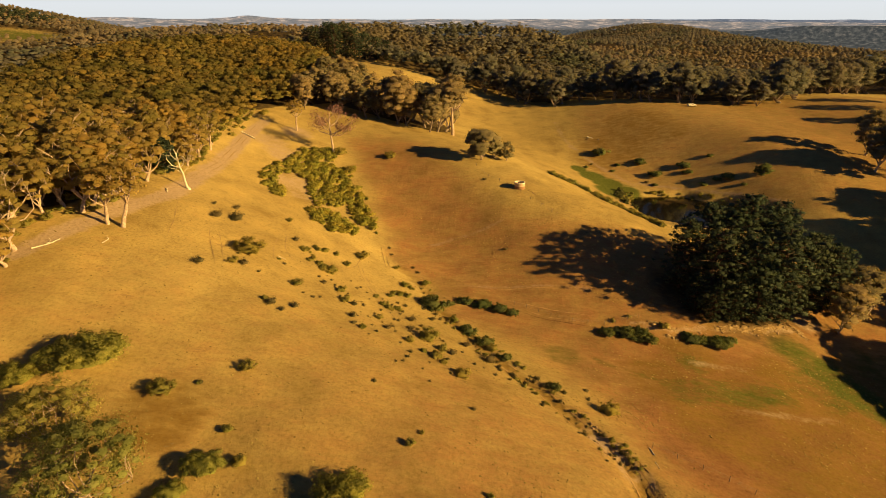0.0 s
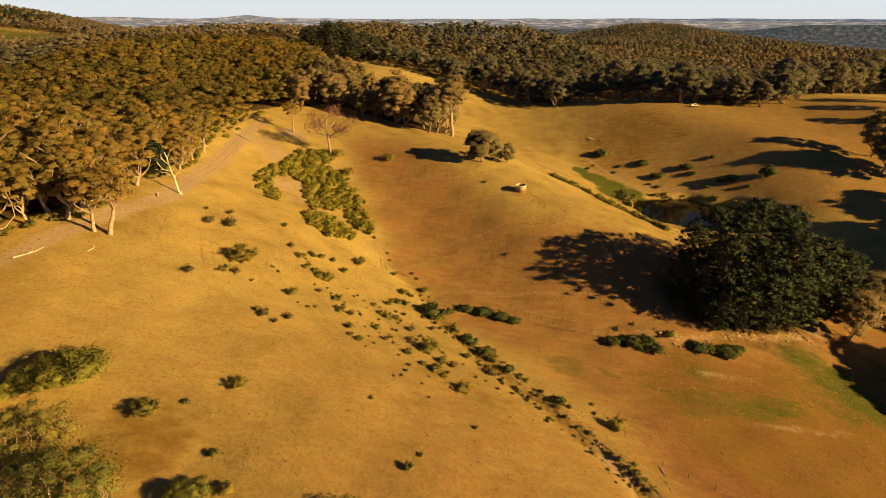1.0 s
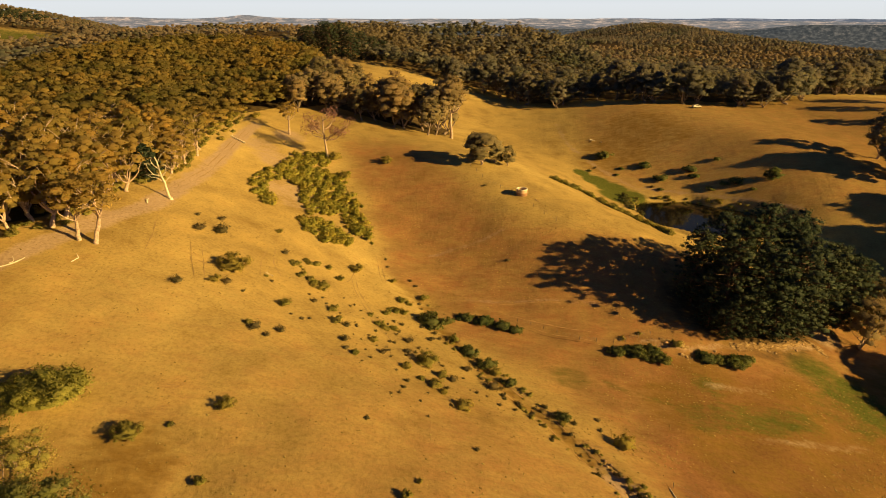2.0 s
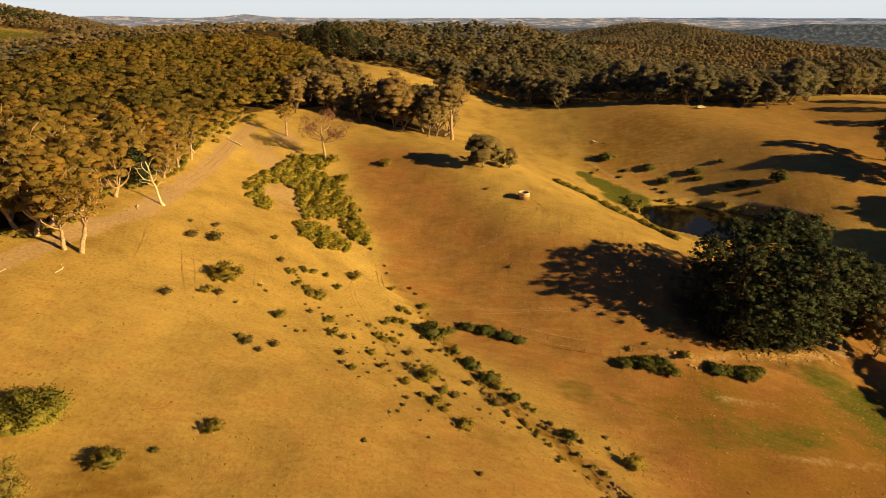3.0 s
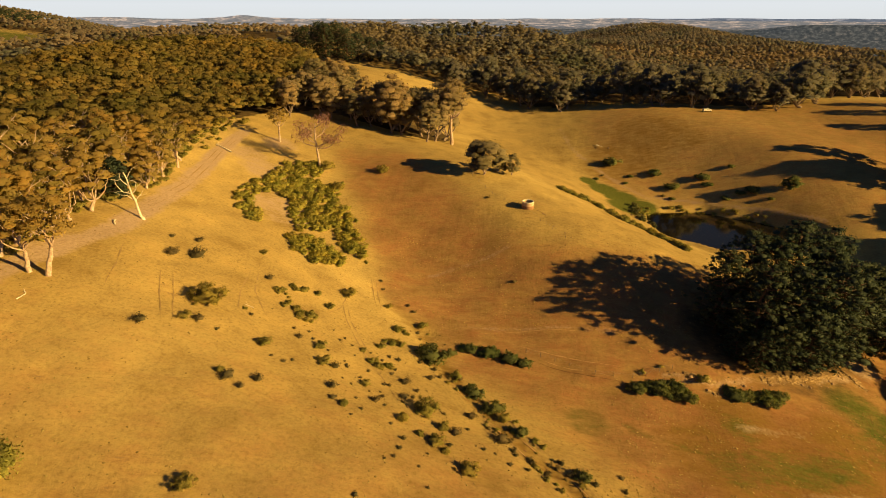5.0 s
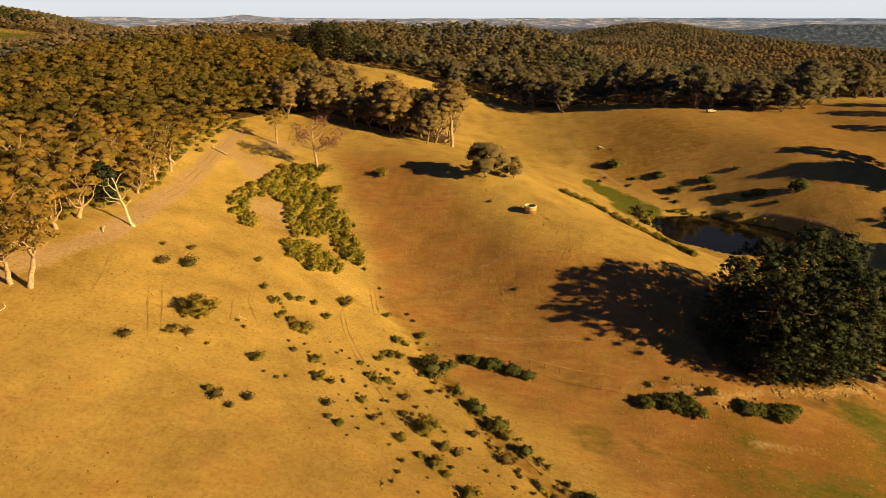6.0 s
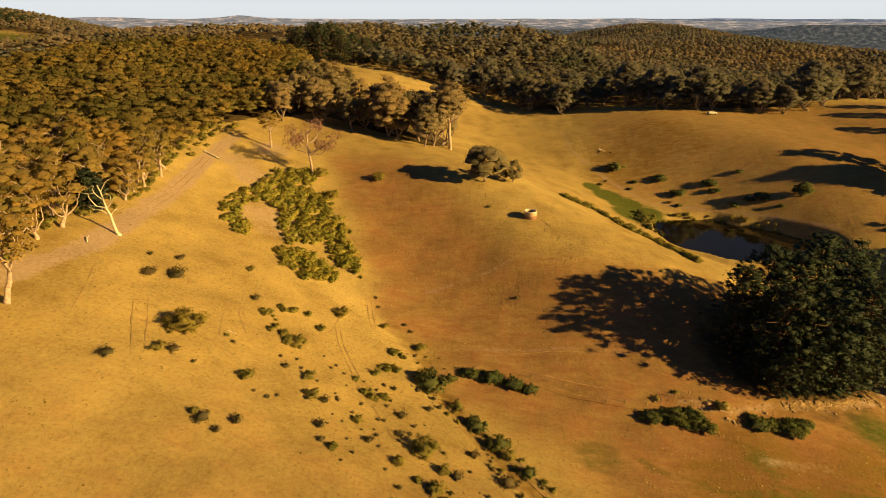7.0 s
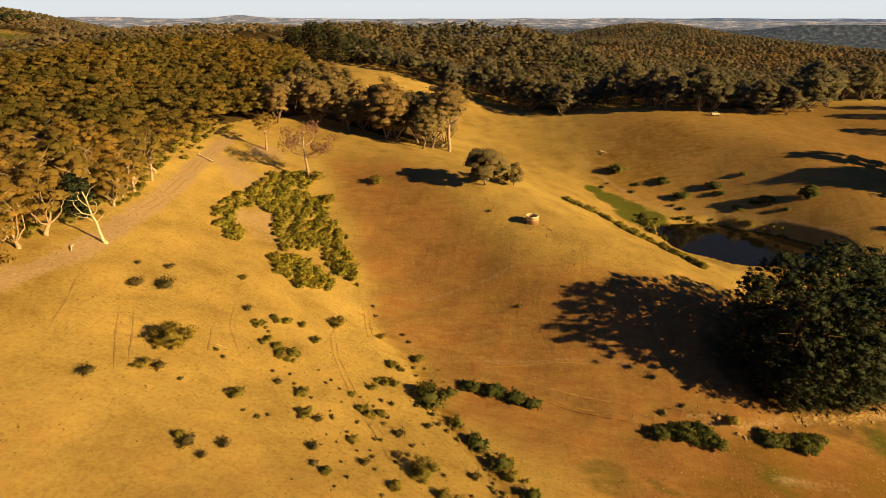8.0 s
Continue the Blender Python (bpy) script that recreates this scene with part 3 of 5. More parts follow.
MID = [far_kind(300 + i, 13 + 1.0 * (i % 3 - 1), 6.0, 9, 13, 0.42, 0.66, 0.5, 0.94) for i in range(8)]
FAR = [far_kind(400 + i, 11 + i % 3, 7.6 + 0.7 * (i % 4), 4, 0, 0.6, 1.0, 0.75, 0.9) for i in range(10)]
FINE = [far_kind(480 + i, 11 + i % 3, 7.0 + 0.7 * (i % 3), 3, 0, 0.6, 1.0, 0.75, 0.9) for i in range(8)]
joined("wooded_hill", "dense olive-gold gum woods on the hill", left[order[near_count:]], MID, M_GUM_FAR, 0.95, 1.1)
beyond = scatter(rng, FAR_BELT, 8.4)
beyond = beyond[beyond[:, 1] < np.where(beyond[:, 0] < 130, 585, 520)]
row = [(float(x), float(y)) for x, y in FAR_BELT[1:17]] + [(400.0, 420.0)]
for (x0, y0), (x1, y1) in zip(row[:-1], row[1:]):
    n = max(1, int(math.hypot(x1 - x0, y1 - y0) / 10.0))
    for s in range(n):
        q = (s + rng.uniform(0.1, 0.9)) / n
        plant_tall(x0 + (x1 - x0) * q + rng.uniform(-2, 2), y0 + (y1 - y0) * q + 3 + rng.uniform(-3, 5), rng.uniform(0.85, 1.4), belt_trees)
joined("far_belt", "belt of gum trees behind the far paddock", beyond[beyond[:, 1] < 440], MID, M_GUM_HAZED, 0.95, 1.4)
joined("far_slope_woods", "gum woods on the slope behind the far paddock", beyond[beyond[:, 1] >= 440], MID, M_GUM_HAZED, 0.9, 1.3)
OUTER = [(-1300, 1500), (-1000, 900), (-560, 640), (-420, 560), (-240, 455), (-105, 432), (-120, 560), (-40, 640), (250, 700), (250, 1250), (-300, 1350)]
VALLEY = [(60, 520), (540, 480), (800, 700), (1150, 1050), (1000, 1150), (700, 1050), (330, 1050), (250, 1150), (250, 705), (60, 650)]
FAR_HILL = [(250, 1150), (330, 1050), (700, 1050), (1000, 1150), (1350, 1500), (1300, 1900), (700, 1900), (300, 1800)]
outer = np.concatenate([scatter(rng, OUTER, 13.5), scatter(rng, VALLEY, 13.5)])
far_hill = scatter(rng, FAR_HILL, 12.5)
outer = outer[np.abs(outer[:, 0]) < outer[:, 1] * 0.86]
uneven = np.array([noise.noise(Vector((x * 0.006, y * 0.006, 1.7))) + 0.5 * noise.noise(Vector((x * 0.02, y * 0.02, 4.2))) for x, y in outer])
outer = outer[uneven > -0.42]
outer = outer[np.hypot((outer[:, 0] + 655) / 75, (outer[:, 1] - 905) / 60) >= 1]
DARK_KINDS = [far_kind(450 + i, 17, 5.5, 6, 3, 0.7, 1.0) for i in range(3)]
M_PINE_FAR = leaf_material("far_pine_needles", (0.022, 0.033, 0.027), (0.038, 0.052, 0.039), (0.058, 0.070, 0.051))
joined("pine_plantation", "dark green pine plantation on the far hill", scatter(rng, [(-830, 1010), (-760, 960), (-690, 1040), (-730, 1130), (-800, 1140)], 11.0), DARK_KINDS, M_PINE_FAR)
joined("distant_woods", "rolling woods reaching towards the plain", outer[outer[:, 1] < 800], FAR, M_GUM_HAZED, 0.85, 1.12)
joined("distant_woods", "far rolling woods reaching towards the plain", outer[outer[:, 1] >= 800], FINE, M_GUM_HAZED, 0.9, 1.2)
joined("far_hill_woods", "olive-brown woods on the round hill beyond the valley", far_hill, FINE, M_GUM_HAZED, 0.85, 1.1)


def pine(seed, tall, wide):
    """A broad old pine: tiers of branches with dark tufts."""
    r = np.random.default_rng(seed)
    wood, leaves = Soup(), Soup()
    wood.tube(bent(r, (0, 0, -0.8), (0, 0, tall * 0.95), 7, 0.02), np.linspace(tall * 0.022, tall * 0.004, 7), 8)
    for i in range(70):
        f = (i + r.uniform(0, 1)) / 70
        zz = tall * (0.05 + 0.90 * f)
        reach = wide * math.sqrt(max(0.03, 1 - (max(0, f - 0.3) / 0.72) ** 2)) * r.uniform(0.66, 1.08) * (0.5 + 0.5 * min(1.0, f / 0.25))
        a = i * 2.4 + r.uniform(-0.4, 0.4)
        tip = np.array([math.cos(a) * reach, math.sin(a) * reach, zz + reach * 0.12])
        wood.tube(bent(r, (0, 0, zz - reach * 0.15), tip, 4, 0.05), np.linspace(tall * 0.006, tall * 0.0015, 4), 4)
        for k in range(3):
            q = tip * np.array([0.35 + 0.32 * k, 0.35 + 0.32 * k, 1]) + r.normal(size=3) * wide * 0.06
            rr = wide * r.uniform(0.12, 0.20)
            clump(leaves, r, q, (rr, rr, rr * 0.6), 36, 0.29, 0.50, -0.8, 1.0, 0.45, 0.3)
    leaves.round_off((0, 0, tall * 0.4), (wide, wide, tall * 0.5), 0.45, 0.5, 0.1)
    return wood.mesh("trunk", M_DARK_BARK, True), leaves.mesh("crown", M_PINE)


PINES = [pine(501, 31, 10.5), pine(502, 28, 10.0), pine(503, 33, 11.0)]
pine_trees = [tree_thing("pine_tree", w, c, "large dark green pine standing in a clump above the creek bank", "pines above the bank") for w, c in PINES]
for i, (x, y, s) in enumerate([(73.5, 138.5, 0.82), (83, 138.5, 0.92), (89, 155, 0.90), (93, 141.5, 0.92), (104, 147, 0.86), (76, 152, 0.78), (101, 160, 0.90), (113, 158, 0.78), (68.5, 148, 0.66), (82, 151, 0.84), (97, 153, 0.92), (114, 151, 0.66), (119, 156, 0.66), (78, 135.5, 0.52), (86, 137, 0.56), (94, 140, 0.54), (69, 138, 0.42), (72, 133.5, 0.36)]):
    if i < 3:
        set_down(pine_trees[i], x, y, i * 70, s)
    else:
        scaled_copy(pine_trees[i % 3], x, y, i * 70, s, 0.05)


def shrub(seed, tall=0.62, lobes=8, count=48, spray=0.036, material=None, core=0.62, name="foliage", depth=0.68, lump=(0.10, 0.22), slim=0.6):
    """A shrub one metre wide, to be scaled."""
    r = np.random.default_rng(seed)
    s, w = Soup(), Soup()
    if core > 0.1:
        s.add(np.array([0, 0, 0.13]) + ICO_V * np.array([0.34, 0.30, 0.15]) * r.uniform(0.7, 1.1, (12, 1)), ICO_F, ICO_V)
    for i in range(lobes):
        a, q = r.uniform(0, 6.283), 0.38 * math.sqrt(r.uniform(0, 1))
        rr = r.uniform(*lump)
        c = np.array([q * math.cos(a), q * math.sin(a) * 0.85, max(rr * 0.55, tall * r.uniform(0.25, 0.72) * (1.15 - q))])
        clump(s, r, c, (rr, rr, rr * 0.8), count, spray, core, -0.6, 0.7, slim, depth)
        if i < 6:
            w.tube(bent(r, (0, 0, -0.1), c, 3, 0.1), np.linspace(0.02, 0.008, 3), 4)
    s.round_off((0, 0, 0), (0.5, 0.5, tall * 0.7))
    return s.mesh(name, material), w.mesh("stems", M_DARK_BARK)


def shrub_kind(name, label, group, seeds, **how):
    out = []
    for s in seeds:
        f, w = shrub(s, **how)
        base = new(name, f)
        tagged(base, label, "shrub", group)
        st = new("stems", w)
        st.parent = base
        out.append([base, False])
    return out


def plant(kinds, places, sink=0.08):
    for x, y, w in places:
        k = kinds[int(rng.integers(len(kinds)))]
        turn = float(rng.uniform(0, 360))
        if k[1]:
            scaled_copy(k[0], x, y, turn, w, sink)
        else:
            k[1] = True
            set_down(k[0], x, y, turn, w, sink)


GREEN = [(-44.3, 117.4, 9.1), (-35.5, 134.7, 4.1), (-33.4, 140.5, 4.3), (-32.8, 129.9, 4.2), (-28.6, 127.6, 5.4), (-29.6, 141.5, 2.6), (-26.2, 137.5, 2.8), (-32.0, 109.4, 3.6), (-12.7, 117.5, 4.3), (-11.5, 131.1, 4.3), (-10.1, 137.8, 3.7), (-3.3, 102.6, 6.2), (-30.8, 74.5, 3.8), (-41.1, 67.6, 5.2), (-22.8, 225.2, 7.0), (-43.6, 225.7, 7.7), (-37.0, 210.9, 6.6), (-36.6, 202.5, 4.4)]
DARK = [(-45.3, 109.3, 3.4), (-45.0, 152.3, 2.8), (-24.1, 115.9, 3.6), (-22.0, 109.7, 3.8), (-38.6, 119.9, 1.5), (-34.8, 97.1, 2.2), (-16.0, 97.3, 2.4), (-14.1, 106.6, 2.6), (-13.7, 126.5, 3.1), (-16.7, 121.3, 2.0), (-23.9, 148.4, 5.1), (-5.7, 143.4, 3.8), (-14.3, 149.1, 3.0), (-22.2, 169.8, 2.0), (2.6, 121.8, 3.6), (-6.6, 97.6, 3.1), (-0.4, 98.2, 3.1), (-1.6, 92.9, 3.9), (-4.0, 94.7, 2.2), (0.3, 91.0, 2.3), (3.4, 87.1, 4.0), (10.9, 107.7, 3.2), (15.6, 101.7, 2.2), (17.0, 100.1, 2.0), (31.9, 87.5, 4.9), (44.8, 130.6, 2.3), (49.4, 132.4, 1.8), (57.5, 128.8, 3.9), (-28.1, 192.2, 2.6)]
DENSE = [(-3.1, 128.1, 8.7), (1.0, 131.7, 4.4), (5.2, 135.4, 5.3), (10.0, 134.5, 6.7), (14.6, 132.7, 6.1), (17.9, 131.1, 5.0), (5.7, 115.9, 5.4), (9.3, 110.7, 5.4), (13.4, 103.5, 3.8), (22.0, 93.1, 3.8)]
SPARSE = [(-43.1, 110.1, 3.2), (-50.3, 105.0, 3.4), (-57.0, 132.4, 4.1), (-53.4, 134.9, 5.6), (-56.2, 143.2, 2.9), (-60.8, 140.6, 2.0), (-40.0, 139.2, 3.1), (-28.0, 117.2, 2.4), (-37.1, 118.5, 1.5), (-33.4, 95.9, 3.4), (-31.0, 94.3, 2.0), (-29.4, 97.3, 2.8), (-27.7, 105.4, 1.5), (-29.9, 106.2, 1.0), (-19.9, 109.7, 2.7), (-19.0, 102.1, 2.7), (-18.0, 98.3, 1.8), (-11.7, 101.4, 2.5), (-2.9, 118.3, 2.5), (-7.6, 112.7, 3.0), (-7.2, 106.1, 2.4), (1.8, 97.7, 2.7), (4.7, 105.4, 2.9), (9.5, 98.9, 4.1), (16.2, 92.3, 2.3), (14.1, 94.5, 2.3), (24.0, 92.0, 1.9), (29.4, 95.6, 1.6), (28.9, 91.8, 1.5)]
SMALL = [(-6.3, 91.7, 1.5), (-6.7, 88.6, 1.3), (-7.2, 86.1, 1.1), (-8.4, 85.2, 0.7), (-8.5, 95.1, 1.0), (-11.3, 77.1, 1.3), (-36.4, 70.1, 1.3), (22.8, 82.2, 1.5), (-5.2, 109.9, 1.4), (-11.5, 123.2, 1.5), (-9.6, 123.1, 1.8), (-14.7, 100.3, 0.8), (-13.3, 96.9, 1.0), (-27.2, 121.3, 1.2), (-26.5, 106.6, 1.1), (-39.7, 108.8, 1.4), (-16.4, 157.9, 1.6), (-17.3, 161.5, 1.5), (-7.9, 149.2, 1.8), (-9.5, 151.6, 1.8), (-5.3, 124.9, 1.5), (-2.1, 123.1, 1.8), (6.2, 94.3, 1.2), (8.1, 94.0, 0.8), (19.0, 162.8, 2.0), (14.5, 204.8, 2.0), (21.2, 95.0, 1.3), (19.0, 96.9, 1.3), (19.1, 92.2, 1.2), (96.4, 262.0, 2.8), (74.0, 281.4, 2.3)]
HILL = [(80.9, 293.1, 10.1), (97.7, 279.6, 7.0), (101.7, 267.0, 7.9), (115.7, 269.8, 7.5), (115.9, 264.5, 5.1), (130.2, 253.2, 8.0), (125.5, 254.0, 5.0), (129.0, 272.4, 4.1), (119.1, 253.3, 4.4), (134.3, 245.7, 3.3), (86.6, 279.9, 3.4), (83.0, 274.2, 2.8), (99.3, 259.2, 3.3), (70.4, 277.6, 2.8)]
NEAR = [(-30.5, 55.3, 6.7), (-29.7, 61.8, 1.9), (-26.2, 56.4, 2.7), (-11.9, 52.3, 9.0), (-53.5, 71.5, 12.9), (-57.7, 71.4, 8.4), (-4.5, 62.8, 1.9), (-2.9, 65.6, 1.1), (-36.7, 69.9, 1.3), (6.5, 55.1, 1.3), (-33.2, 51.3, 5.0), (-61.5, 67.0, 7.5), (-57.0, 62.5, 6.0)]
for x0, x1, y0, n in ((41.5, 52.8, 125.6, 13), (63.2, 74.2, 126.4, 13)):
    DENSE += [(float(x), float(y0 - 0.09 * (x - x0) + rng.uniform(-1.3, 1.3)), float(rng.uniform(3.4, 6.4))) for x in np.linspace(x0, x1, n) + rng.uniform(-0.5, 0.5, n)]
green_kinds = shrub_kind("green_shrub", "rounded olive-green shrub on dry pasture", "shrubs on the slope", (601, 602, 603), tall=0.6, material=M_BUSH, lobes=11)
dark_kinds = shrub_kind("dark_shrub", "small dark green shrub on dry pasture", "dark shrubs along the creek", (611, 612, 613), tall=0.44, material=M_BUSH, lobes=8, core=0.5)
dense_kinds = shrub_kind("bramble_thicket", "dense low dark green bramble thicket on pasture", "brambles on the pasture", (621, 622, 623), tall=0.34, material=M_DENSE, lobes=24, count=44, spray=0.032, core=0.35, depth=0.3, lump=(0.07, 0.16))
sparse_kinds = shrub_kind("dry_scrub", "low straggling half-dry scrub on the slope", "dry scrub on the slope", (631, 632, 633), tall=0.45, material=M_SPARSE, lobes=14, count=30, spray=0.03, core=0.2, depth=0.3)
large_kinds = shrub_kind("large_shrub", "large yellow-green bush on dry pasture", "large bushes on the slope", (661, 662, 663), tall=0.5, material=M_BUSH, lobes=34, count=100, spray=0.0135, core=0.4, depth=0.45, lump=(0.06, 0.14))
near_kinds = shrub_kind("leafy_bush", "wide yellow-green leafy bush on dry pasture", "leafy bushes on the near slope", (671, 672), tall=0.46, material=M_LEAFY, lobes=46, count=190, spray=0.0115, core=0.45, depth=0.45, lump=(0.06, 0.14))
plant(large_kinds, [p for p in GREEN if p[2] > 7.5 or (p[2] > 3.4 and not 112 < p[1] < 160)])
# looser thickets, each of several small shrubs
thickets = []
for x, y, w in [p for p in GREEN if 3.4 < p[2] <= 7.5 and 112 < p[1] < 160]:
    for i in range(9):
        a, q = rng.uniform(0, 6.283), w * 0.50 * math.sqrt(rng.uniform(0, 1))
        thickets.append((x + q * math.cos(a), y + 0.8 * q * math.sin(a), w * float(rng.uniform(0.32, 0.58))))
plant(near_kinds, [p for p in NEAR if p[2] > 4.2])
plant(green_kinds, [p for p in GREEN if p[2] <= 3.4] + [p for p in NEAR if p[2] <= 4.2] + thickets[::2])
plant(dark_kinds, thickets[1::2])
plant(dark_kinds, DARK)
plant(dense_kinds, DENSE + [(x, y, w * 1.15) for x, y, w in HILL])
plant(sparse_kinds, SPARSE + SMALL)

creek_scrub, slope_scrub = [], []
for i in range(120):
    v = rng.uniform(2.0, 8.8)
    off = rng.choice([-1, 1]) * rng.uniform(0.8, 4.0)
    creek_scrub.append((float(np.interp(v, range(len(CREEK)), CREEK[:, 0]) + off), float(np.interp(v, range(len(CREEK)), CREEK[:, 1]) + rng.uniform(-1.5, 1.5)), float(rng.uniform(0.5, 1.8))))
for i in range(60):
    a = rng.uniform(0, 1)
    slope_scrub.append((float(-24 + 30 * a + rng.normal() * 6), float(121 - 30 * a + rng.normal() * 8), float(rng.uniform(0.5, 1.5))))
plant(sparse_kinds, slope_scrub + creek_scrub[:70])
plant(dark_kinds, creek_scrub[70:])

# grass tussocks all over the pasture, far too many to count
def tussocks(count, seed, x0, x1, y0, y1, small, big, material, label):
    r = np.random.default_rng(seed)
    xy = np.stack([r.uniform(x0, x1, count * 3), r.uniform(y0, y1, count * 3)], 1)
    clumpy = np.array([noise.noise(Vector((x * 0.05, y * 0.05, 9.1))) + 0.6 * noise.noise(Vector((x * 0.21, y * 0.21, 2.3))) for x, y in xy])
    wood = inside(xy[:, 0] + 4, xy[:, 1], FOREST_LEFT)
    xy = xy[(clumpy > r.uniform(-0.5, 0.75, len(xy))) & ~wood & (pond_reach(xy[:, 0], xy[:, 1]) > 1.2)][:count]
    n = len(xy)
    z = height(xy[:, 0], xy[:, 1])
    w = r.uniform(small, big, n)
    a = r.uniform(0, 6.283, n)
    k = 6
    ang = a[:, None] + np.arange(k) * 2 * np.pi / k
    rad = w[:, None] * r.uniform(0.6, 1.3, (n, k))
    low = np.stack([xy[:, 0, None] + rad * np.cos(ang), xy[:, 1, None] + rad * np.sin(ang), np.repeat(z[:, None] - 0.04, k, 1)], -1)
    top = np.stack([xy[:, 0] + r.normal(size=n) * 0.06, xy[:, 1] + r.normal(size=n) * 0.06, z + w * r.uniform(0.3, 0.6, n)], -1)[:, None]
    v = np.concatenate([low, top], 1).reshape(-1, 3)
    i = np.arange(k)
    tri = np.stack([i, (i + 1) % k, np.full(k, k)], 1)
    s = Soup()
    s.add(v, (tri[None] + (np.arange(n) * (k + 1))[:, None, None]).reshape(-1, 3))
    tagged(new("grass_tussocks", s.mesh("grass_tussocks", material)), label, "grass", kind="stuff")


tussocks(9000, 77, -82, 125, 44, 200, 0.09, 0.24, M_TUSSOCK, "straw-brown tussocks of dry grass on the pasture")
tussocks(1500, 78, 30, 112, 84, 131, 0.12, 0.30, M_TUSSOCK, "brown tussocks of coarse grass on the creek flat")
tussocks(1500, 79, -15, 60, 134, 190, 0.12, 0.28, M_TUSSOCK, "brown tussocks of coarse grass on the spur")

# the gorse band in the hollow
GORSE_BAND = [(-57, 224), (-48, 230), (-44, 221), (-44, 213), (-36.5, 214.5), (-36, 204.5), (-29, 191), (-25, 180), (-22, 173), (-24, 169), (-31, 175.5), (-33, 182), (-41, 180), (-41.5, 175), (-44, 177), (-50, 194), (-57, 200), (-60, 205)]
GORSE_LEFT = [(-60, 205), (-57, 200), (-56, 193), (-59, 191), (-57.5, 184), (-52.5, 177.5), (-52, 171), (-55.5, 172), (-61, 178), (-64, 190.5), (-62, 201.5)]
GORSE_FOOT = [(-43.5, 170), (-40, 176), (-34, 173), (-27.5, 167.5), (-29, 163), (-34.5, 159.5), (-41, 163)]
gorse_kinds = shrub_kind("gorse_bush", "yellow-green gorse bush in a thicket on the slope", "gorse thicket", (641, 642, 643), tall=0.48, material=M_GORSE, lobes=14, count=18, spray=0.044, core=0.6, depth=0.5, lump=(0.09, 0.17))
for poly, gap in ((GORSE_BAND, 2.3), (GORSE_LEFT, 2.5), (GORSE_FOOT, 2.2)):
    pts = scatter(rng, poly, gap)
    plant(gorse_kinds, [(x, y, rng.uniform(3.0, 5.0)) for x, y in pts])

# ---------------------------------------------------------------- single trees
def single(name, wood, crown, label, x, y, turn=0, size=1.0, tilt=0.0):
    t = tree_thing(name, wood, crown, label, "", "tree")
    return set_down(t, x, y, turn, size, 0.15, tilt)


def bare_tree(seed, tall, wide, material, twigs=0, spray=0.12, lean=(0, 0)):
    """Trunk and branches, with a thin veil of twigs if there are any."""
    r = np.random.default_rng(seed)
    wood, veil = Soup(), Soup()
    top = np.array([lean[0], lean[1], tall * 0.8])
    wood.tube(bent(r, (0, 0, -0.5), top, 7, 0.03), np.linspace(tall * 0.026, tall * 0.008, 7), 8)
    for i in range(9 if twigs else 7):
        f = r.uniform(0.35, 0.95)
        s = top * f
        a = i * 2.4 + r.uniform(-0.5, 0.5)
        reach = wide * r.uniform(0.5, 1.0) * (1.25 - f * 0.6)
        tip = s + np.array([math.cos(a) * reach, math.sin(a) * reach, tall * r.uniform(0.12, 0.32)])
        path = bent(r, s, tip, 5, 0.10)
        wood.tube(path, np.linspace(tall * 0.011, tall * 0.003, 5), 5)
        for k in range(3):
            q = path[1 + k]
            a2 = a + r.uniform(-1.3, 1.3)
            t2 = q + np.array([math.cos(a2), math.sin(a2), 0.7]) * wide * r.uniform(0.2, 0.45)
            wood.tube(bent(r, q, t2, 4, 0.1), np.linspace(tall * 0.005, tall * 0.0015, 4), 4)
            if twigs:
                clump(veil, r, t2, np.array([1, 1, 0.8]) * wide * 0.26, twigs, spray, 0, -1.0, 1.5, 0.22)
                clump(veil, r, tip, np.array([1, 1, 0.8]) * wide * 0.22, twigs // 2, spray, 0, -1.0, 1.5, 0.22)
    return wood.mesh("trunk", material, True), (veil.mesh("crown", M_TWIG) if twigs else None)


def dead_tree():
    """A leaning bleached trunk that forks into a few broken limbs."""
    r = np.random.default_rng(701)
    wood = Soup()
    along = np.linspace(0, 1, 8)[:, None]
    trunk = np.array([0, 0, -0.5]) + along * np.array([-2.2, 0.3, 11.5]) + r.normal(size=(8, 3)) * 0.07
    wood.tube(trunk, np.linspace(0.34, 0.09, 8), 8)
    wood.tube([(0, 0, -0.5), (0.02, 0, 0.15), (0.0, 0, 0.7)], [0.62, 0.5, 0.36], 8)
    for k, tip, thick in ((4, (-4.6, 0.4, 8.2), 0.15), (4, (0.6, -0.6, 8.8), 0.16), (5, (-3.4, 1.0, 10.6), 0.10), (3, (-3.2, -0.8, 6.0), 0.10), (3, (0.5, 0.9, 6.0), 0.09), (6, (-0.6, 0.3, 11.4), 0.09)):
        limb = bent(r, trunk[k], tip, 5, 0.09)
        wood.tube(limb, np.linspace(thick, thick * 0.4, 5), 6)
        for j in (2, 4):
            d = r.normal(size=3) * np.array([0.9, 0.9, 0.3]) + np.array([0.3 * np.sign(tip[0] - trunk[k][0]), 0, 0.8])
            wood.tube(bent(r, limb[j], limb[j] + d * 1.2, 4, 0.12), np.linspace(thick * 0.45, thick * 0.15, 4), 5)
    return wood.mesh("trunk", M_DEAD, True)


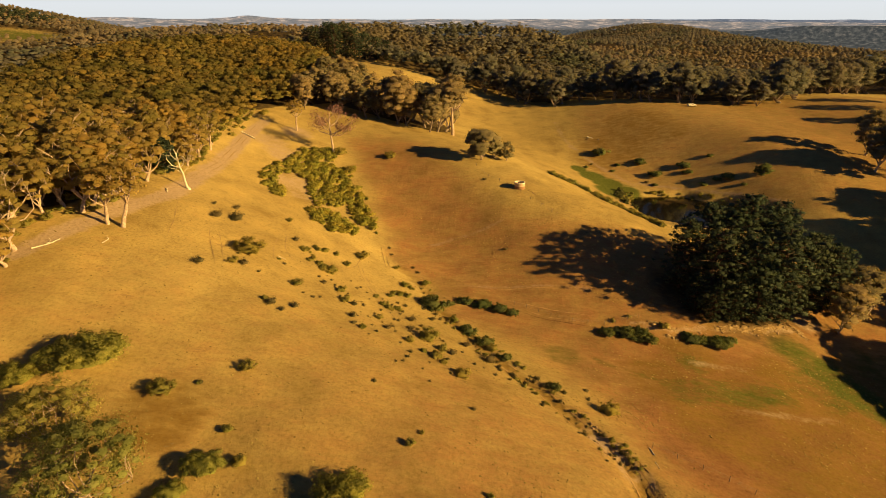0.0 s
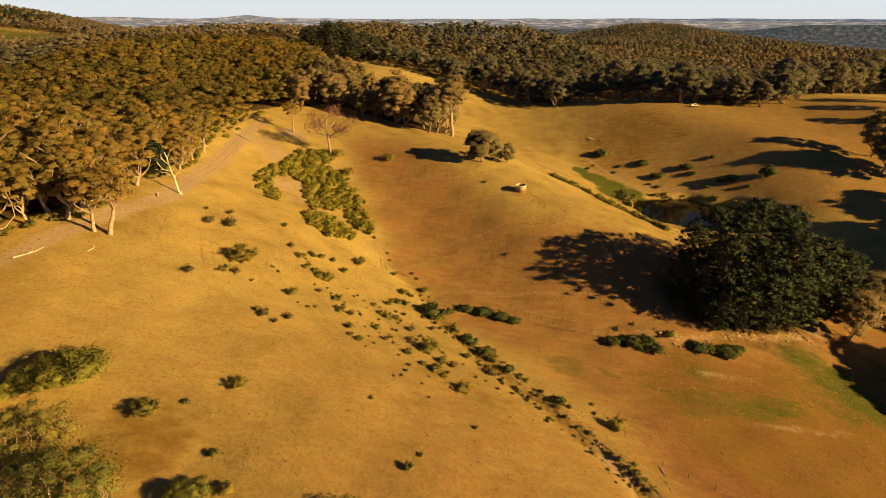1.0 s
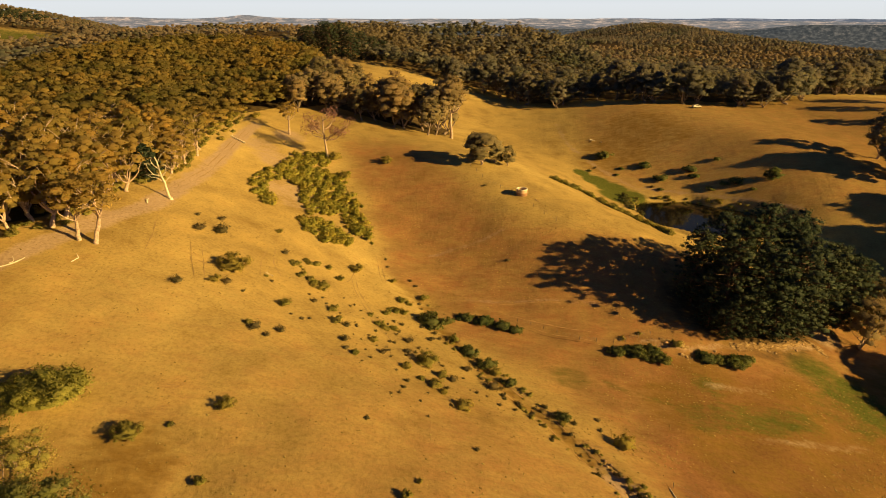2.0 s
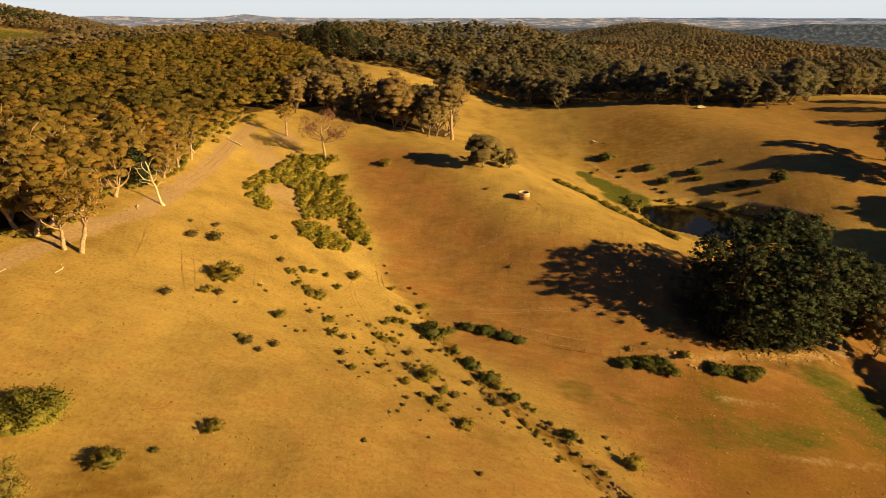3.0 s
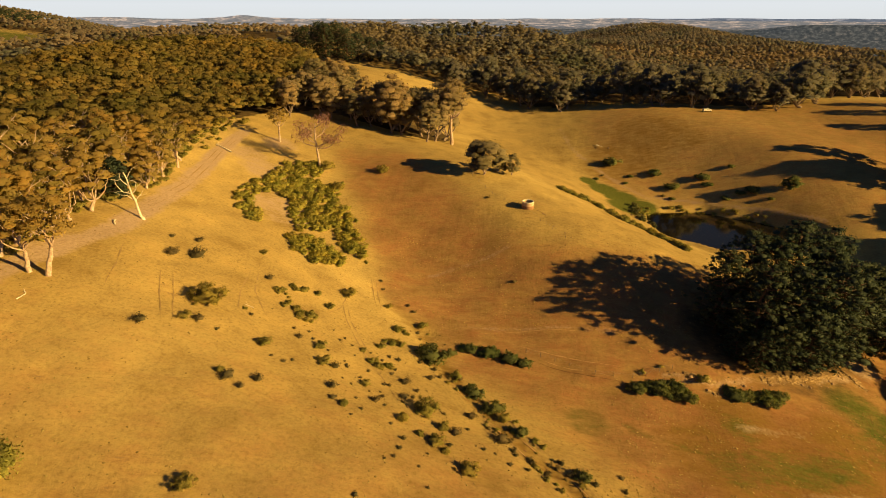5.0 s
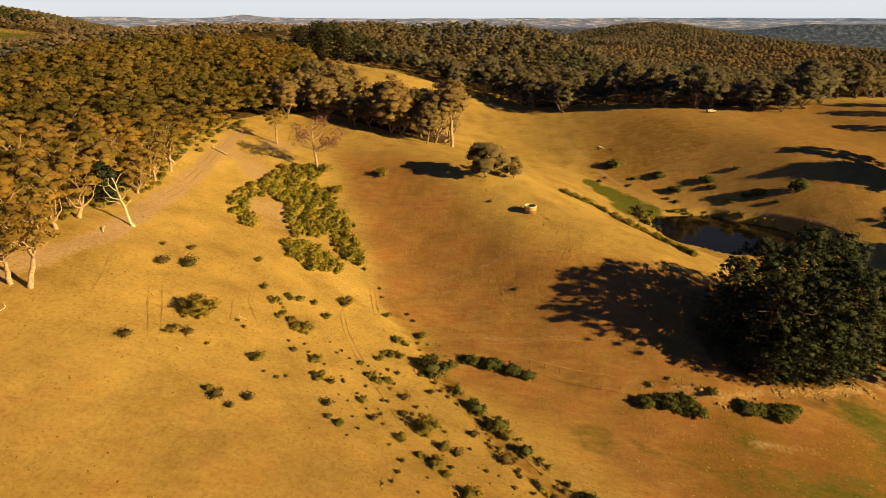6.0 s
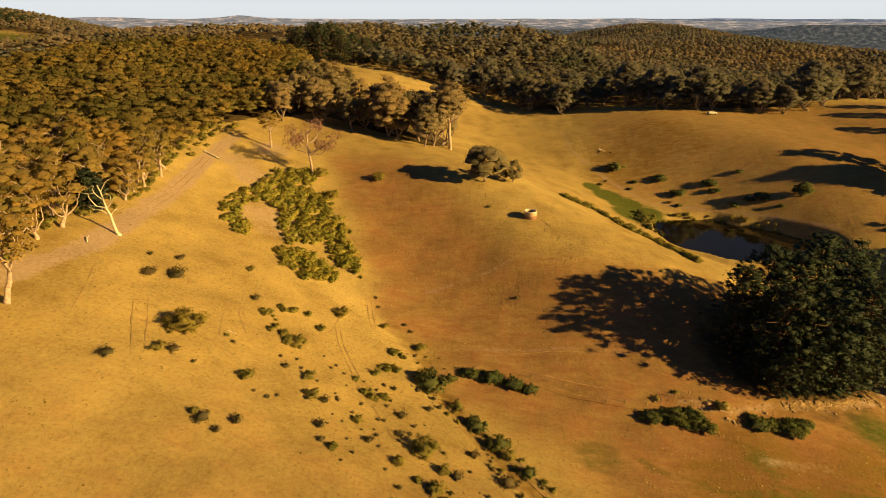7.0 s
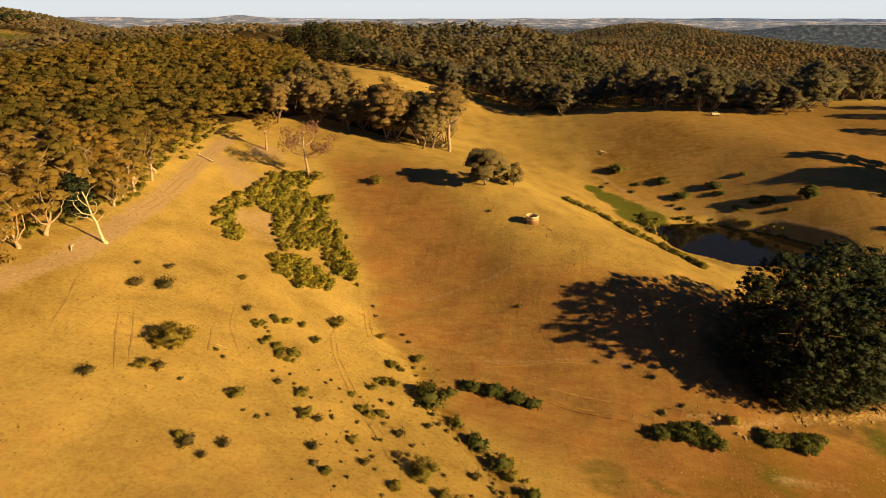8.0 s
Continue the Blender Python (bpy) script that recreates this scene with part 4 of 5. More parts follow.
single("dead_tree", dead_tree(), None, "bleached dead tree with broken bare limbs beside the track", -68.6, 144.2)
w, c = bare_tree(702, 18.5, 7.0, M_BARK, 80, 0.28, (-0.5, 0))
single("leafless_tree", w, c, "thin pinkish half-bare tree above the gorse", -45.7, 225.2, 0, 1.12)
w, c = gum(703, 14, 5.0, 26, 44, 0.3, 0.42, 0.55)
single("gum_tree", w, c, "open-crowned gum tree beside the farm track", -64.3, 242.0, 40)
w, c = gum(704, 29, 9.0, 46, 64, 0.42, 0.40, material=M_GUM_RIDGE)
single("tall_gum_tree", w, c, "very tall gum tree with a clean pale trunk", 3.0, 277.0, 200)
w, c = gum(705, 13, 9.4, 52, 70, 0.30, 0.05, 1.0, M_GUM_RIDGE)
single("spreading_gum_tree", w, c, "wide brownish gum tree on the crest of the spur", 14.2, 224.0, 10)
w, c = gum(706, 8.5, 4.6, 28, 60, 0.26, 0.02, material=M_GUM_RIDGE)
single("small_gum_tree", w, c, "small gum tree beside the crest of the spur", 25.0, 229.0)
single("small_gum_tree", w, c, "small gum tree beside the crest of the spur", 20.0, 230.5, 100, 0.9)
w, c = gum(707, 15, 5.6, 34, 66, 0.27, 0.36, 0.8, stout=1.15)
single("edge_gum_tree", w, c, "leaning gum tree with thick white trunk at the woods' edge", -68.2, 111.3, 120)
w, c = gum(708, 14, 5.2, 34, 66, 0.27, 0.32, stout=1.1)
single("edge_gum_tree", w, c, "gum tree with thick white trunk at the woods' edge", -71.4, 111.4, 250)
w, c = gum(709, 19, 8.0, 46, 66, 0.38, 0.10, material=M_GUM_RIDGE)
single("paddock_gum_tree", w, c, "broad dark gum tree in the far paddock", 199, 265, 0, 1.15)
single("paddock_gum_tree", w, c, "broad dark gum tree in the far paddock", 192, 247, 130, 1.14)
for i, (x, y, s) in enumerate([(199, 243, 1.0), (205, 238, 1.08), (210, 246, 1.1), (196, 211, 0.84), (203, 204, 0.92), (208, 213, 0.95), (212, 204, 0.95), (200, 217, 0.80), (186, 193, 0.92), (192, 187, 0.95), (184, 181, 0.95), (198, 192, 0.95), (192, 176, 0.95), (143, 122, 0.95), (139, 114, 0.9), (141, 106, 0.92), (147, 99, 0.9), (149, 113, 0.95), (154, 105, 0.9), (148, 126, 0.9), (141, 128, 0.8), (156, 97, 0.9), (150, 92, 0.9), (160, 118, 0.8), (165, 109, 0.95), (159, 103, 0.9), (169, 99, 1.0), (173, 121, 0.95), (177, 111, 1.0), (163, 94, 0.9), (181, 103, 1.0), (238, 302, 0.66), (250, 322, 0.72), (264, 338, 0.8), (254, 298, 0.6)]):
    plant_tall(x, y, s * 1.16)
w, c = gum(710, 17, 6.6, 42, 80, 0.30, 0.02, 1.0, M_GUM_RIDGE)
single("creekside_gum_tree", w, c, "light olive gum tree at the foot of the pines", 114.5, 143, 75)
single("creekside_gum_tree", w, c, "taller olive gum tree behind the creek bank", 124.0, 150.0, 200, 1.1)
for x, y, s in [(123, 150, 0.5), (138, 118, 0.8), (146, 110, 0.9), (134, 102, 0.7), (152, 126, 0.9), (163, 142, 0.9), (172, 158, 0.95), (180, 172, 0.95), (190, 184, 0.9), (166, 150, 0.7), (196, 168, 1.0), (163, 164, 1.0), (169, 151, 1.1), (184, 160, 1.2), (177, 165, 1.1), (203, 178, 1.15)]:
    plant_tall(x, y, s)
w, c = gum(711, 11, 8.6, 74, 420, 0.125, 0.15, 1.0, M_GREY_GUM, fine=True)
single("grey_gum_tree", w, c, "thin-crowned olive-green gum tree on dry pasture", -42.0, 50.0, 60)
single("grey_gum_tree", w, c, "thin-crowned olive-green gum tree on dry pasture", -50.5, 57.5, 170, 0.85)
w, c = gum(712, 6, 4.4, 34, 66, 0.24, 0.03, material=M_DENSE)
single("bushy_gum_tree", w, c, "low dark bushy tree in the far paddock", 143.3, 248)
w, c = pine(504, 10, 3.6)
single("young_pine_tree", w, c, "dark green young pine at the woods' edge", -77.5, 152)
for x, y, s in [(-104, 448, 0.62), (-97, 440, 0.70), (-90, 446, 0.78), (-83, 438, 0.80), (-76, 444, 0.82), (-69, 440, 0.74), (-62, 447, 0.66), (-54, 452, 0.58), (-88, 456, 0.74), (-47, 460, 0.50)]:
    scaled_copy(pine_trees[0], x, y, x * 7 % 360, s, 0.1)
# scrub along the edge of the woods
edge_line = np.array(FOREST_LEFT[1:10], float)
for i in range(len(edge_line) - 1):
    a, d = edge_line[i], edge_line[i + 1] - edge_line[i]
    n = int(np.hypot(*d) / 1.5)
    plant(green_kinds if i % 2 else dark_kinds, [(float(a[0] + d[0] * (k + rng.uniform(0, 1)) / n - rng.uniform(-0.5, 9)), float(a[1] + d[1] * (k + rng.uniform(0, 1)) / n), float(rng.uniform(2.0, 4.6))) for k in range(n)])
# scrub and reeds round the pond
reed_kinds = shrub_kind("reed_clump", "yellow-green reeds and rushes at the pond's edge", "reeds round the pond", (651, 652), tall=0.8, material=M_REED, lobes=8, count=36)
POND_SIDE = np.array([(44, 233), (57.7, 231), (64, 220), (71, 214), (75.5, 205), (80, 192)])
for line, n, lo, hi, kinds in ((POND_SIDE, 74, 2.8, 5.4, dark_kinds), (np.array([(80, 244), (86, 250), (96, 251.5), (106, 250.5), (114, 247), (122, 242.5), (131, 235)]), 62, 1.6, 3.4, dark_kinds),
                               (np.array([(82, 252), (78, 247), (80, 238), (84, 230)]), 22, 2.0, 4.0, reed_kinds)):
    u = np.linspace(0, len(line) - 1.001, n)
    plant(kinds, [(float(np.interp(v, range(len(line)), line[:, 0]) + rng.uniform(-1.8, 1.8)), float(np.interp(v, range(len(line)), line[:, 1]) + rng.uniform(-1.8, 1.8)), float(rng.uniform(lo * 0.7, hi))) for v in u])


# ---------------------------------------------------------------- made things
def part(name, bm, material, parent, label=""):
    me = bpy.data.meshes.new(name)
    bm.to_mesh(me)
    bm.free()
    me.materials.append(material)
    ob = new(name, me)
    ob.parent = parent
    return tagged(ob, label)


def plain(name, colour, rough=0.5, metal=0.0, scale=3.0):
    k = Nodes(name)
    n = k.noise(scale, 5, 0.6, place_of(k))
    m = k.done(k.ramp(n, [(0.3, tuple(v * 0.75 for v in colour)), (0.7, colour)]), rough, spec=0.4)
    k.b.inputs["Metallic"].default_value = metal
    return m


def ring(z0, z1, outer, inner, n=40):
    bm = bmesh.new()
    loops = [[bm.verts.new((r * math.cos(2 * math.pi * i / n), r * math.sin(2 * math.pi * i / n), z)) for i in range(n)]
             for r, z in ((outer, z0), (outer, z1 - 0.03), (outer - 0.03, z1), (inner + 0.03, z1), (inner, z1 - 0.03), (inner, z0))]
    for a, c in zip(loops, loops[1:] + loops[:1]):
        for i in range(n):
            bm.faces.new((a[i], a[(i + 1) % n], c[(i + 1) % n], c[i]))
    bmesh.ops.recalc_face_normals(bm, faces=bm.faces)
    return bm


def disc(z, r, n=40):
    bm = bmesh.new()
    bm.faces.new([bm.verts.new((r * math.cos(2 * math.pi * i / n), r * math.sin(2 * math.pi * i / n), z)) for i in range(n)])
    return bm


def stock_tank(x, y):
    base = new("stock_tank")
    tagged(base, "round open stock tank with pale rim on the spur", "tank")
    part("base_ring", ring(-0.5, 0.75, 1.95, 1.7), plain("rusty_concrete", (0.34, 0.20, 0.13), 0.9), base, "rust-brown lower wall")
    part("wall", ring(0.75, 1.75, 1.9, 1.72), plain("pinkish_concrete", (0.62, 0.46, 0.36), 0.85), base, "faded pinkish wall")
    part("rim", ring(1.75, 2.05, 2.0, 1.68), plain("pale_rim", (0.80, 0.76, 0.70), 0.7), base, "pale cream rim")
    part("water_surface", disc(1.1, 1.75), M_WATER, base, "dark water inside")
    set_down(base, x, y, 0, 1.0, 0.0)


stock_tank(27.0, 198.6)


def box(sx, sy, sz, at, bevel=0.08, taper=1.0):
    bm = bmesh.new()
    bmesh.ops.create_cube(bm, size=1)
    for v in bm.verts:
        if v.co.z > 0:
            v.co.x *= taper
            v.co.y *= taper
        v.co = Vector((v.co.x * sx, v.co.y * sy, v.co.z * sz)) + Vector(at)
    bmesh.ops.bevel(bm, geom=bm.edges[:], offset=bevel, segments=2, affect="EDGES")
    return bm


def pickup(x, y, turn):
    white, glass, rubber = plain("white_paint", (0.80, 0.80, 0.78), 0.3), plain("dark_glass", (0.03, 0.035, 0.04), 0.1), plain("tyre_rubber", (0.03, 0.03, 0.03), 0.9)
    base = new("parked_pickup")
    tagged(base, "white pickup parked under the trees", "car")
    body = part("body", box(5.0, 1.8, 0.7, (0, 0, 0.85), 0.12), white, base)
    cabin = part("cabin", box(2.2, 1.65, 0.75, (0.1, 0, 1.5), 0.15, 0.82), white, base)
    for sy in (-1, 1):
        part("side_window", box(1.5, 0.05, 0.42, (0.1, sy * 0.76, 1.52), 0.01), glass, cabin)
    part("windscreen", box(0.06, 1.3, 0.45, (1.10, 0, 1.5), 0.01), glass, cabin)
    part("canopy", box(1.7, 1.7, 0.5, (-1.55, 0, 1.4), 0.1, 0.92), white, base)
    for sx in (-1.55, 1.55):
        for sy in (-0.85, 0.85):
            bm = bmesh.new()
            bmesh.ops.create_cone(bm, cap_ends=True, segments=20, radius1=0.37, radius2=0.37, depth=0.24, matrix=Matrix.Translation((sx, sy, 0.37)) @ Matrix.Rotation(radians(90), 4, "X"))
            part("wheel", bm, rubber, base)
    set_down(base, x, y, turn, 1.0, 0.02)


pickup(145.5, 342.0, 8)


def log(name, label, x, y, turn, length, r, seed, branches=2):
    g = np.random.default_rng(seed)
    s = Soup()
    s.tube(bent(g, (-length / 2, 0, r * 0.7), (length / 2, 0, r * 0.9), 7, 0.07), np.linspace(r, r * 0.45, 7), 7)
    for i in range(branches):
        q = (g.uniform(-0.2, 0.45) * length, 0, r)
        s.tube(bent(g, q, (q[0] + length * 0.2, g.choice([-1, 1]) * length * 0.22, r + 0.4), 4, 0.1), np.linspace(r * 0.45, r * 0.15, 4), 5)
    ob = tagged(new(name, s.mesh(name, M_DEAD, True)), label, "log")
    gx, gy = height_at(x + 0.5, y) - height_at(x - 0.5, y), height_at(x, y + 0.5) - height_at(x, y - 0.5)
    up = Vector((-gx, -gy, 1)).normalized()
    m = up.to_track_quat("Z", "Y").to_matrix().to_4x4()
    ob.matrix_basis = Matrix.Translation((x, y, height_at(x, y))) @ m @ pose(0, 0, 0, 0, 0, turn)


log("fallen_log", "pale fallen trunk lying beside the track", -77.6, 219.5, 60, 7, 0.28, 1)
log("fallen_branch", "bleached curved branch lying on the pasture", -77.0, 100.0, 35, 5, 0.16, 2, 1)
log("fallen_branch", "small white branch lying on the pasture", -68.4, 104.6, 40, 2.2, 0.10, 3, 1)
log("fallen_branch", "bleached branch beside the dead tree", -71.2, 137.5, 30, 2.4, 0.14, 4, 2)
log("fallen_branch", "pale branch lying on the slope", -38.5, 121.5, 70, 1.8, 0.08, 5, 1)
log("dark_log", "dark fallen trunk in the far paddock", 81, 311, -10, 7, 0.5, 6, 1)
log("fallen_post", "old fence timber lying in the creek", 36.3, 76.5, -20, 2.2, 0.13, 7, 0)
log("fallen_post", "old fence timber lying beside the creek", 35.6, 72.2, -30, 1.8, 0.12, 8, 0)


def stone_mesh(seed):
    g = np.random.default_rng(seed)
    s = Soup()
    s.add(ICO_V * g.uniform(0.7, 1.15, (12, 1)) * np.array([1, 0.8, 0.55]), ICO_F)
    return s.mesh("stone", M_STONE)


STONES = [stone_mesh(800 + i) for i in range(5)]


def stones(places, label, group):
    for x, y, s in places:
        ob = tagged(new("stone", STONES[int(rng.integers(5))]), label, "stone", group)
        ob.matrix_basis = pose(x, y, height_at(x, y) + 0.1 * s, rng.uniform(-15, 15), rng.uniform(-15, 15), rng.uniform(0, 360)) @ Matrix.Diagonal((s, s, s, 1))


bank_places = []
for i in range(24):
    v = rng.uniform(0, 4)
    bank_places.append((float(np.interp(v, range(6), BANK[:, 0]) + rng.uniform(-0.8, 0.8)), float(np.interp(v, range(6), BANK[:, 1]) - rng.uniform(-0.8, 1.6)), float(rng.uniform(0.2, 0.6))))
stones(bank_places, "pale sandstone lump on the cut bank", "stones of the bank")
stones([(float(27.5 + rng.normal() * 1.6), float(75.5 + rng.normal() * 2.2), float(rng.uniform(0.15, 0.45))) for _ in range(16)], "pale stone in the creek's washout", "stones of the washout")


stones([(31.5, 194.5, 0.5), (32.2, 193.8, 0.4), (34.0, 187.0, 0.35), (36.5, 183.0, 0.35), (37.8, 180.5, 0.3), (30.2, 196.4, 0.3)], "white stone beside the stock tank", "stones by the tank")


def fence(label, line, gap, tall=1.2):
    base = new("fence")
    tagged(base, label, "fence")
    x0, y0 = line[0]
    base.matrix_basis = pose(x0, y0, height_at(x0, y0))
    bm = bmesh.new()
    bmesh.ops.create_cone(bm, cap_ends=True, segments=7, radius1=0.07, radius2=0.055, depth=tall + 0.4, matrix=Matrix.Translation((0, 0, tall / 2 - 0.2)))
    me = bpy.data.meshes.new("post")
    bm.to_mesh(me)
    bm.free()
    me.materials.append(M_GREY_BARK)
    pts = []
    for a, c in zip(line[:-1], line[1:]):
        n = max(1, int(math.hypot(c[0] - a[0], c[1] - a[1]) / gap))
        pts += [(a[0] + (c[0] - a[0]) * k / n, a[1] + (c[1] - a[1]) * k / n) for k in range(n)]
    pts.append(line[-1])
    wires = Soup()
    tops = np.array([(x - x0, y - y0, height_at(x, y) - height_at(x0, y0)) for x, y in pts])
    for p in tops:
        o = new("post", me)
        o.parent = base
        o.matrix_basis = pose(*p, rng.uniform(-5, 5), rng.uniform(-5, 5), 0)
    for h in (0.45, 0.8, 1.1):
        wires.tube(tops + np.array([0, 0, h]), np.full(len(tops), 0.008), 3)
    o = new("wire", wires.mesh("wire", plain("fence_wire", (0.4, 0.38, 0.36), 0.5, 0.8)))
    o.parent = base


fence("old wire fence with weathered posts along the slope foot", [(19, 136), (28.5, 132), (33.5, 129), (42, 129), (52, 132)], 3.2)
fence("wire fence with weathered posts over the spur", [(10, 222), (16, 207), (24, 200), (30, 190), (36, 180)], 4.5)
fence("wire fence with weathered posts beside the creek", [(37, 78), (48, 72), (62, 64), (75, 57)], 4.0)

# ---------------------------------------------------------------- cut banks
def soil_material():
    k = Nodes("cut_bank_soil")
    p = place_of(k)
    squeeze = k.add("ShaderNodeMapping")
    k.link(p, squeeze.inputs["Vector"])
    squeeze.inputs["Scale"].default_value = (0.5, 0.5, 4.0)
    layers = k.noise(1.1, 5, 0.65, squeeze.outputs["Vector"])
    col = k.ramp(layers, [(0.30, (0.11, 0.070, 0.040)), (0.48, (0.22, 0.155, 0.088)), (0.66, (0.40, 0.31, 0.19)), (0.78, (0.26, 0.19, 0.11))])
    return k.done(col, 0.95, k.noise(2.4, 6, 0.7, p), 0.7, 0.3, 0.05)


M_SOIL = soil_material()


def earth_bank(label, line, tall, seed):
    """A crumbling cut face that looks south: a rough foot, a steep face and a lip that runs back into the slope."""
    r = np.random.default_rng(seed)
    line = np.array(line, float)
    length = np.hypot(*np.diff(line, axis=0).T).sum()
    n = max(8, int(length / 0.3))
    u = np.linspace(0, len(line) - 1, n)
    x, y = np.interp(u, range(len(line)), line[:, 0]), np.interp(u, range(len(line)), line[:, 1])
    dx, dy = np.gradient(x), np.gradient(y)
    nx, ny = -dy / np.hypot(dx, dy), dx / np.hypot(dx, dy)
    sway = 0.35 * np.sin(u * 9 + seed) + 0.22 * np.sin(u * 23 + 2 * seed)
    fade = np.sin(np.pi * np.linspace(0.04, 0.96, n)) ** 0.5 * (0.75 + 0.25 * np.sin(u * 13 + seed))
    rows = []
    for off, up, jag in ((-1.0, -0.12, 0.05), (-0.45, 0.12, 0.14), (-0.12, 0.45, 0.16), (0.02, 0.88, 0.12), (0.28, 1.0, 0.08), (0.9, 0.66, 0.06), (1.9, -0.12, 0.03)):
        o = off * (0.6 + 0.6 * tall) + sway * 0.6 + r.normal(size=n) * jag
        px, py = x + nx * o, y + ny * o
        rows.append(np.stack([px, py, height(px, py) + up * tall * fade - 0.06 + r.normal(size=n) * jag * 0.5 * tall], 1))
    i = np.arange(7 * n).reshape(7, n)
    s = Soup()
    s.add(np.concatenate(rows), np.stack([i[:-1, :-1], i[:-1, 1:], i[1:, 1:], i[1:, :-1]], -1).reshape(-1, 4))
    tagged(new("cut_bank", s.mesh("cut_bank", M_SOIL)), label, "earth bank", kind="structure")


earth_bank("pale sandy cut bank below the pines", [(73.0, 131.0), (78, 132.2), (82.5, 133.2), (88, 135), (95, 138.2), (98.6, 138.8), (101.2, 135.2)], 0.55, 3)
earth_bank("short pale cut bank beside the brambles", [(53.6, 130.2), (57, 129), (60.2, 127.6)], 0.42, 7)
earth_bank("small pale washout at the slope foot", [(57, 126.4), (59.5, 125.6), (61, 125.4)], 0.3, 9)

# ---------------------------------------------------------------- wheel ruts
def ribbon(name, label, line, width, material):
    """A narrow worn strip that lies on the ground."""
    line = np.array(line, float)
    n = max(6, int(np.hypot(*np.diff(line, axis=0).T).sum() / 1.2))
    u = np.linspace(0, len(line) - 1, n)
    x, y = np.interp(u, range(len(line)), line[:, 0]), np.interp(u, range(len(line)), line[:, 1])
    x, y = x + 0.04 * np.sin(u * 5 + line[0, 0]), y + 0.02 * np.sin(u * 7)
    dx, dy = np.gradient(x), np.gradient(y)
    ln = np.hypot(dx, dy)
    half = width * 0.5 * (0.55 + 0.45 * np.sin(u * 11 + line[0, 1])) * np.sin(np.pi * np.linspace(0.06, 0.94, n))
    a, c = np.stack([x - dy / ln * half, y + dx / ln * half], 1), np.stack([x + dy / ln * half, y - dx / ln * half], 1)
    pts = np.concatenate([a, c])
    z = height(pts[:, 0], pts[:, 1]) + 0.05
    i = np.arange(n - 1)
    s = Soup()
    s.add(np.column_stack([pts, z]), np.stack([i, i + 1, i + 1 + n, i + n], 1))
    tagged(new(name, s.mesh(name, material, True)), label, "wheel rut", kind="structure")


M_RUT = plain("rut_soil", (0.314, 0.224, 0.106), 0.95, 0.0, 0.8)
for line in ([(-66.5, 133.3), (-62, 120.6), (-59.7, 112.1)], [(-55.6, 123.7), (-51.6, 114.5), (-47.8, 106.7)], [(-53.2, 123.5), (-49.5, 115), (-46.5, 108)],
             [(-44, 139.8), (-41.8, 126.6), (-39.4, 118)], [(-25.5, 146.7), (-22.1, 134.4), (-16.7, 121.2), (-10.7, 109.7), (-5.7, 99.4)],
             [(-24.3, 146), (-20.9, 134), (-15.5, 121.8), (-9.6, 110.4)], [(-24.1, 152.2), (-24.3, 140.1), (-26, 133.9)], [(-20.2, 162.6), (-18.3, 153.3), (-17, 147.1)],
             [(-18.9, 162), (-17.1, 153), (-15.9, 147)], [(-42.9, 141.8), (-39.9, 129.6), (-34.9, 120.3)], [(-72.2, 150), (-74.6, 180), (-78.6, 214), (-79.2, 240)], [(-70.6, 150), (-73, 180), (-77, 214), (-77.6, 240)]):
    ribbon("wheel_rut", "faint wheel rut worn into the dry grass", line, 0.36, M_RUT)


M_GULLY, M_WASHED = plain("gully_soil", (0.168, 0.093, 0.042), 0.95, 0.0, 0.9), plain("washed_soil", (0.420, 0.273, 0.143), 0.95, 0.0, 0.9)
for line, width, soil in (([(9, 142.7), (16, 143.8), (23, 144.3), (30, 144), (37, 143.6)], 0.35, M_WASHED), ([(15.6, 139.5), (22, 136.8), (28.5, 134.7), (34, 133.2), (40, 132.1)], 0.5, M_WASHED),
                          ([(20.2, 133), (24, 131.2), (27.6, 129.9), (33, 128.4), (38.5, 127.4)], 0.55, M_GULLY), ([(20.6, 134.2), (28, 131.0), (39, 128.6)], 0.3, M_WASHED)):
    ribbon("stock_path", "narrow stock path along the slope foot", line, width, soil)
for a, e in ((3, 7), (6, 9), (8, 11)):
    bed = CREEK[a:e + 1]
    ribbon("creek_bed", "dark dry bed of the gully", bed, 0.5, M_GULLY)
    for side in (-1.5, 1.4, 2.6):
        ribbon("gully_edge", "pale washed-out lip of the gully" if side < 2 else "faint stock path beside the gully", bed + np.array([side, side * 0.45]), 0.32, M_WASHED if side < 2 else M_RUT)


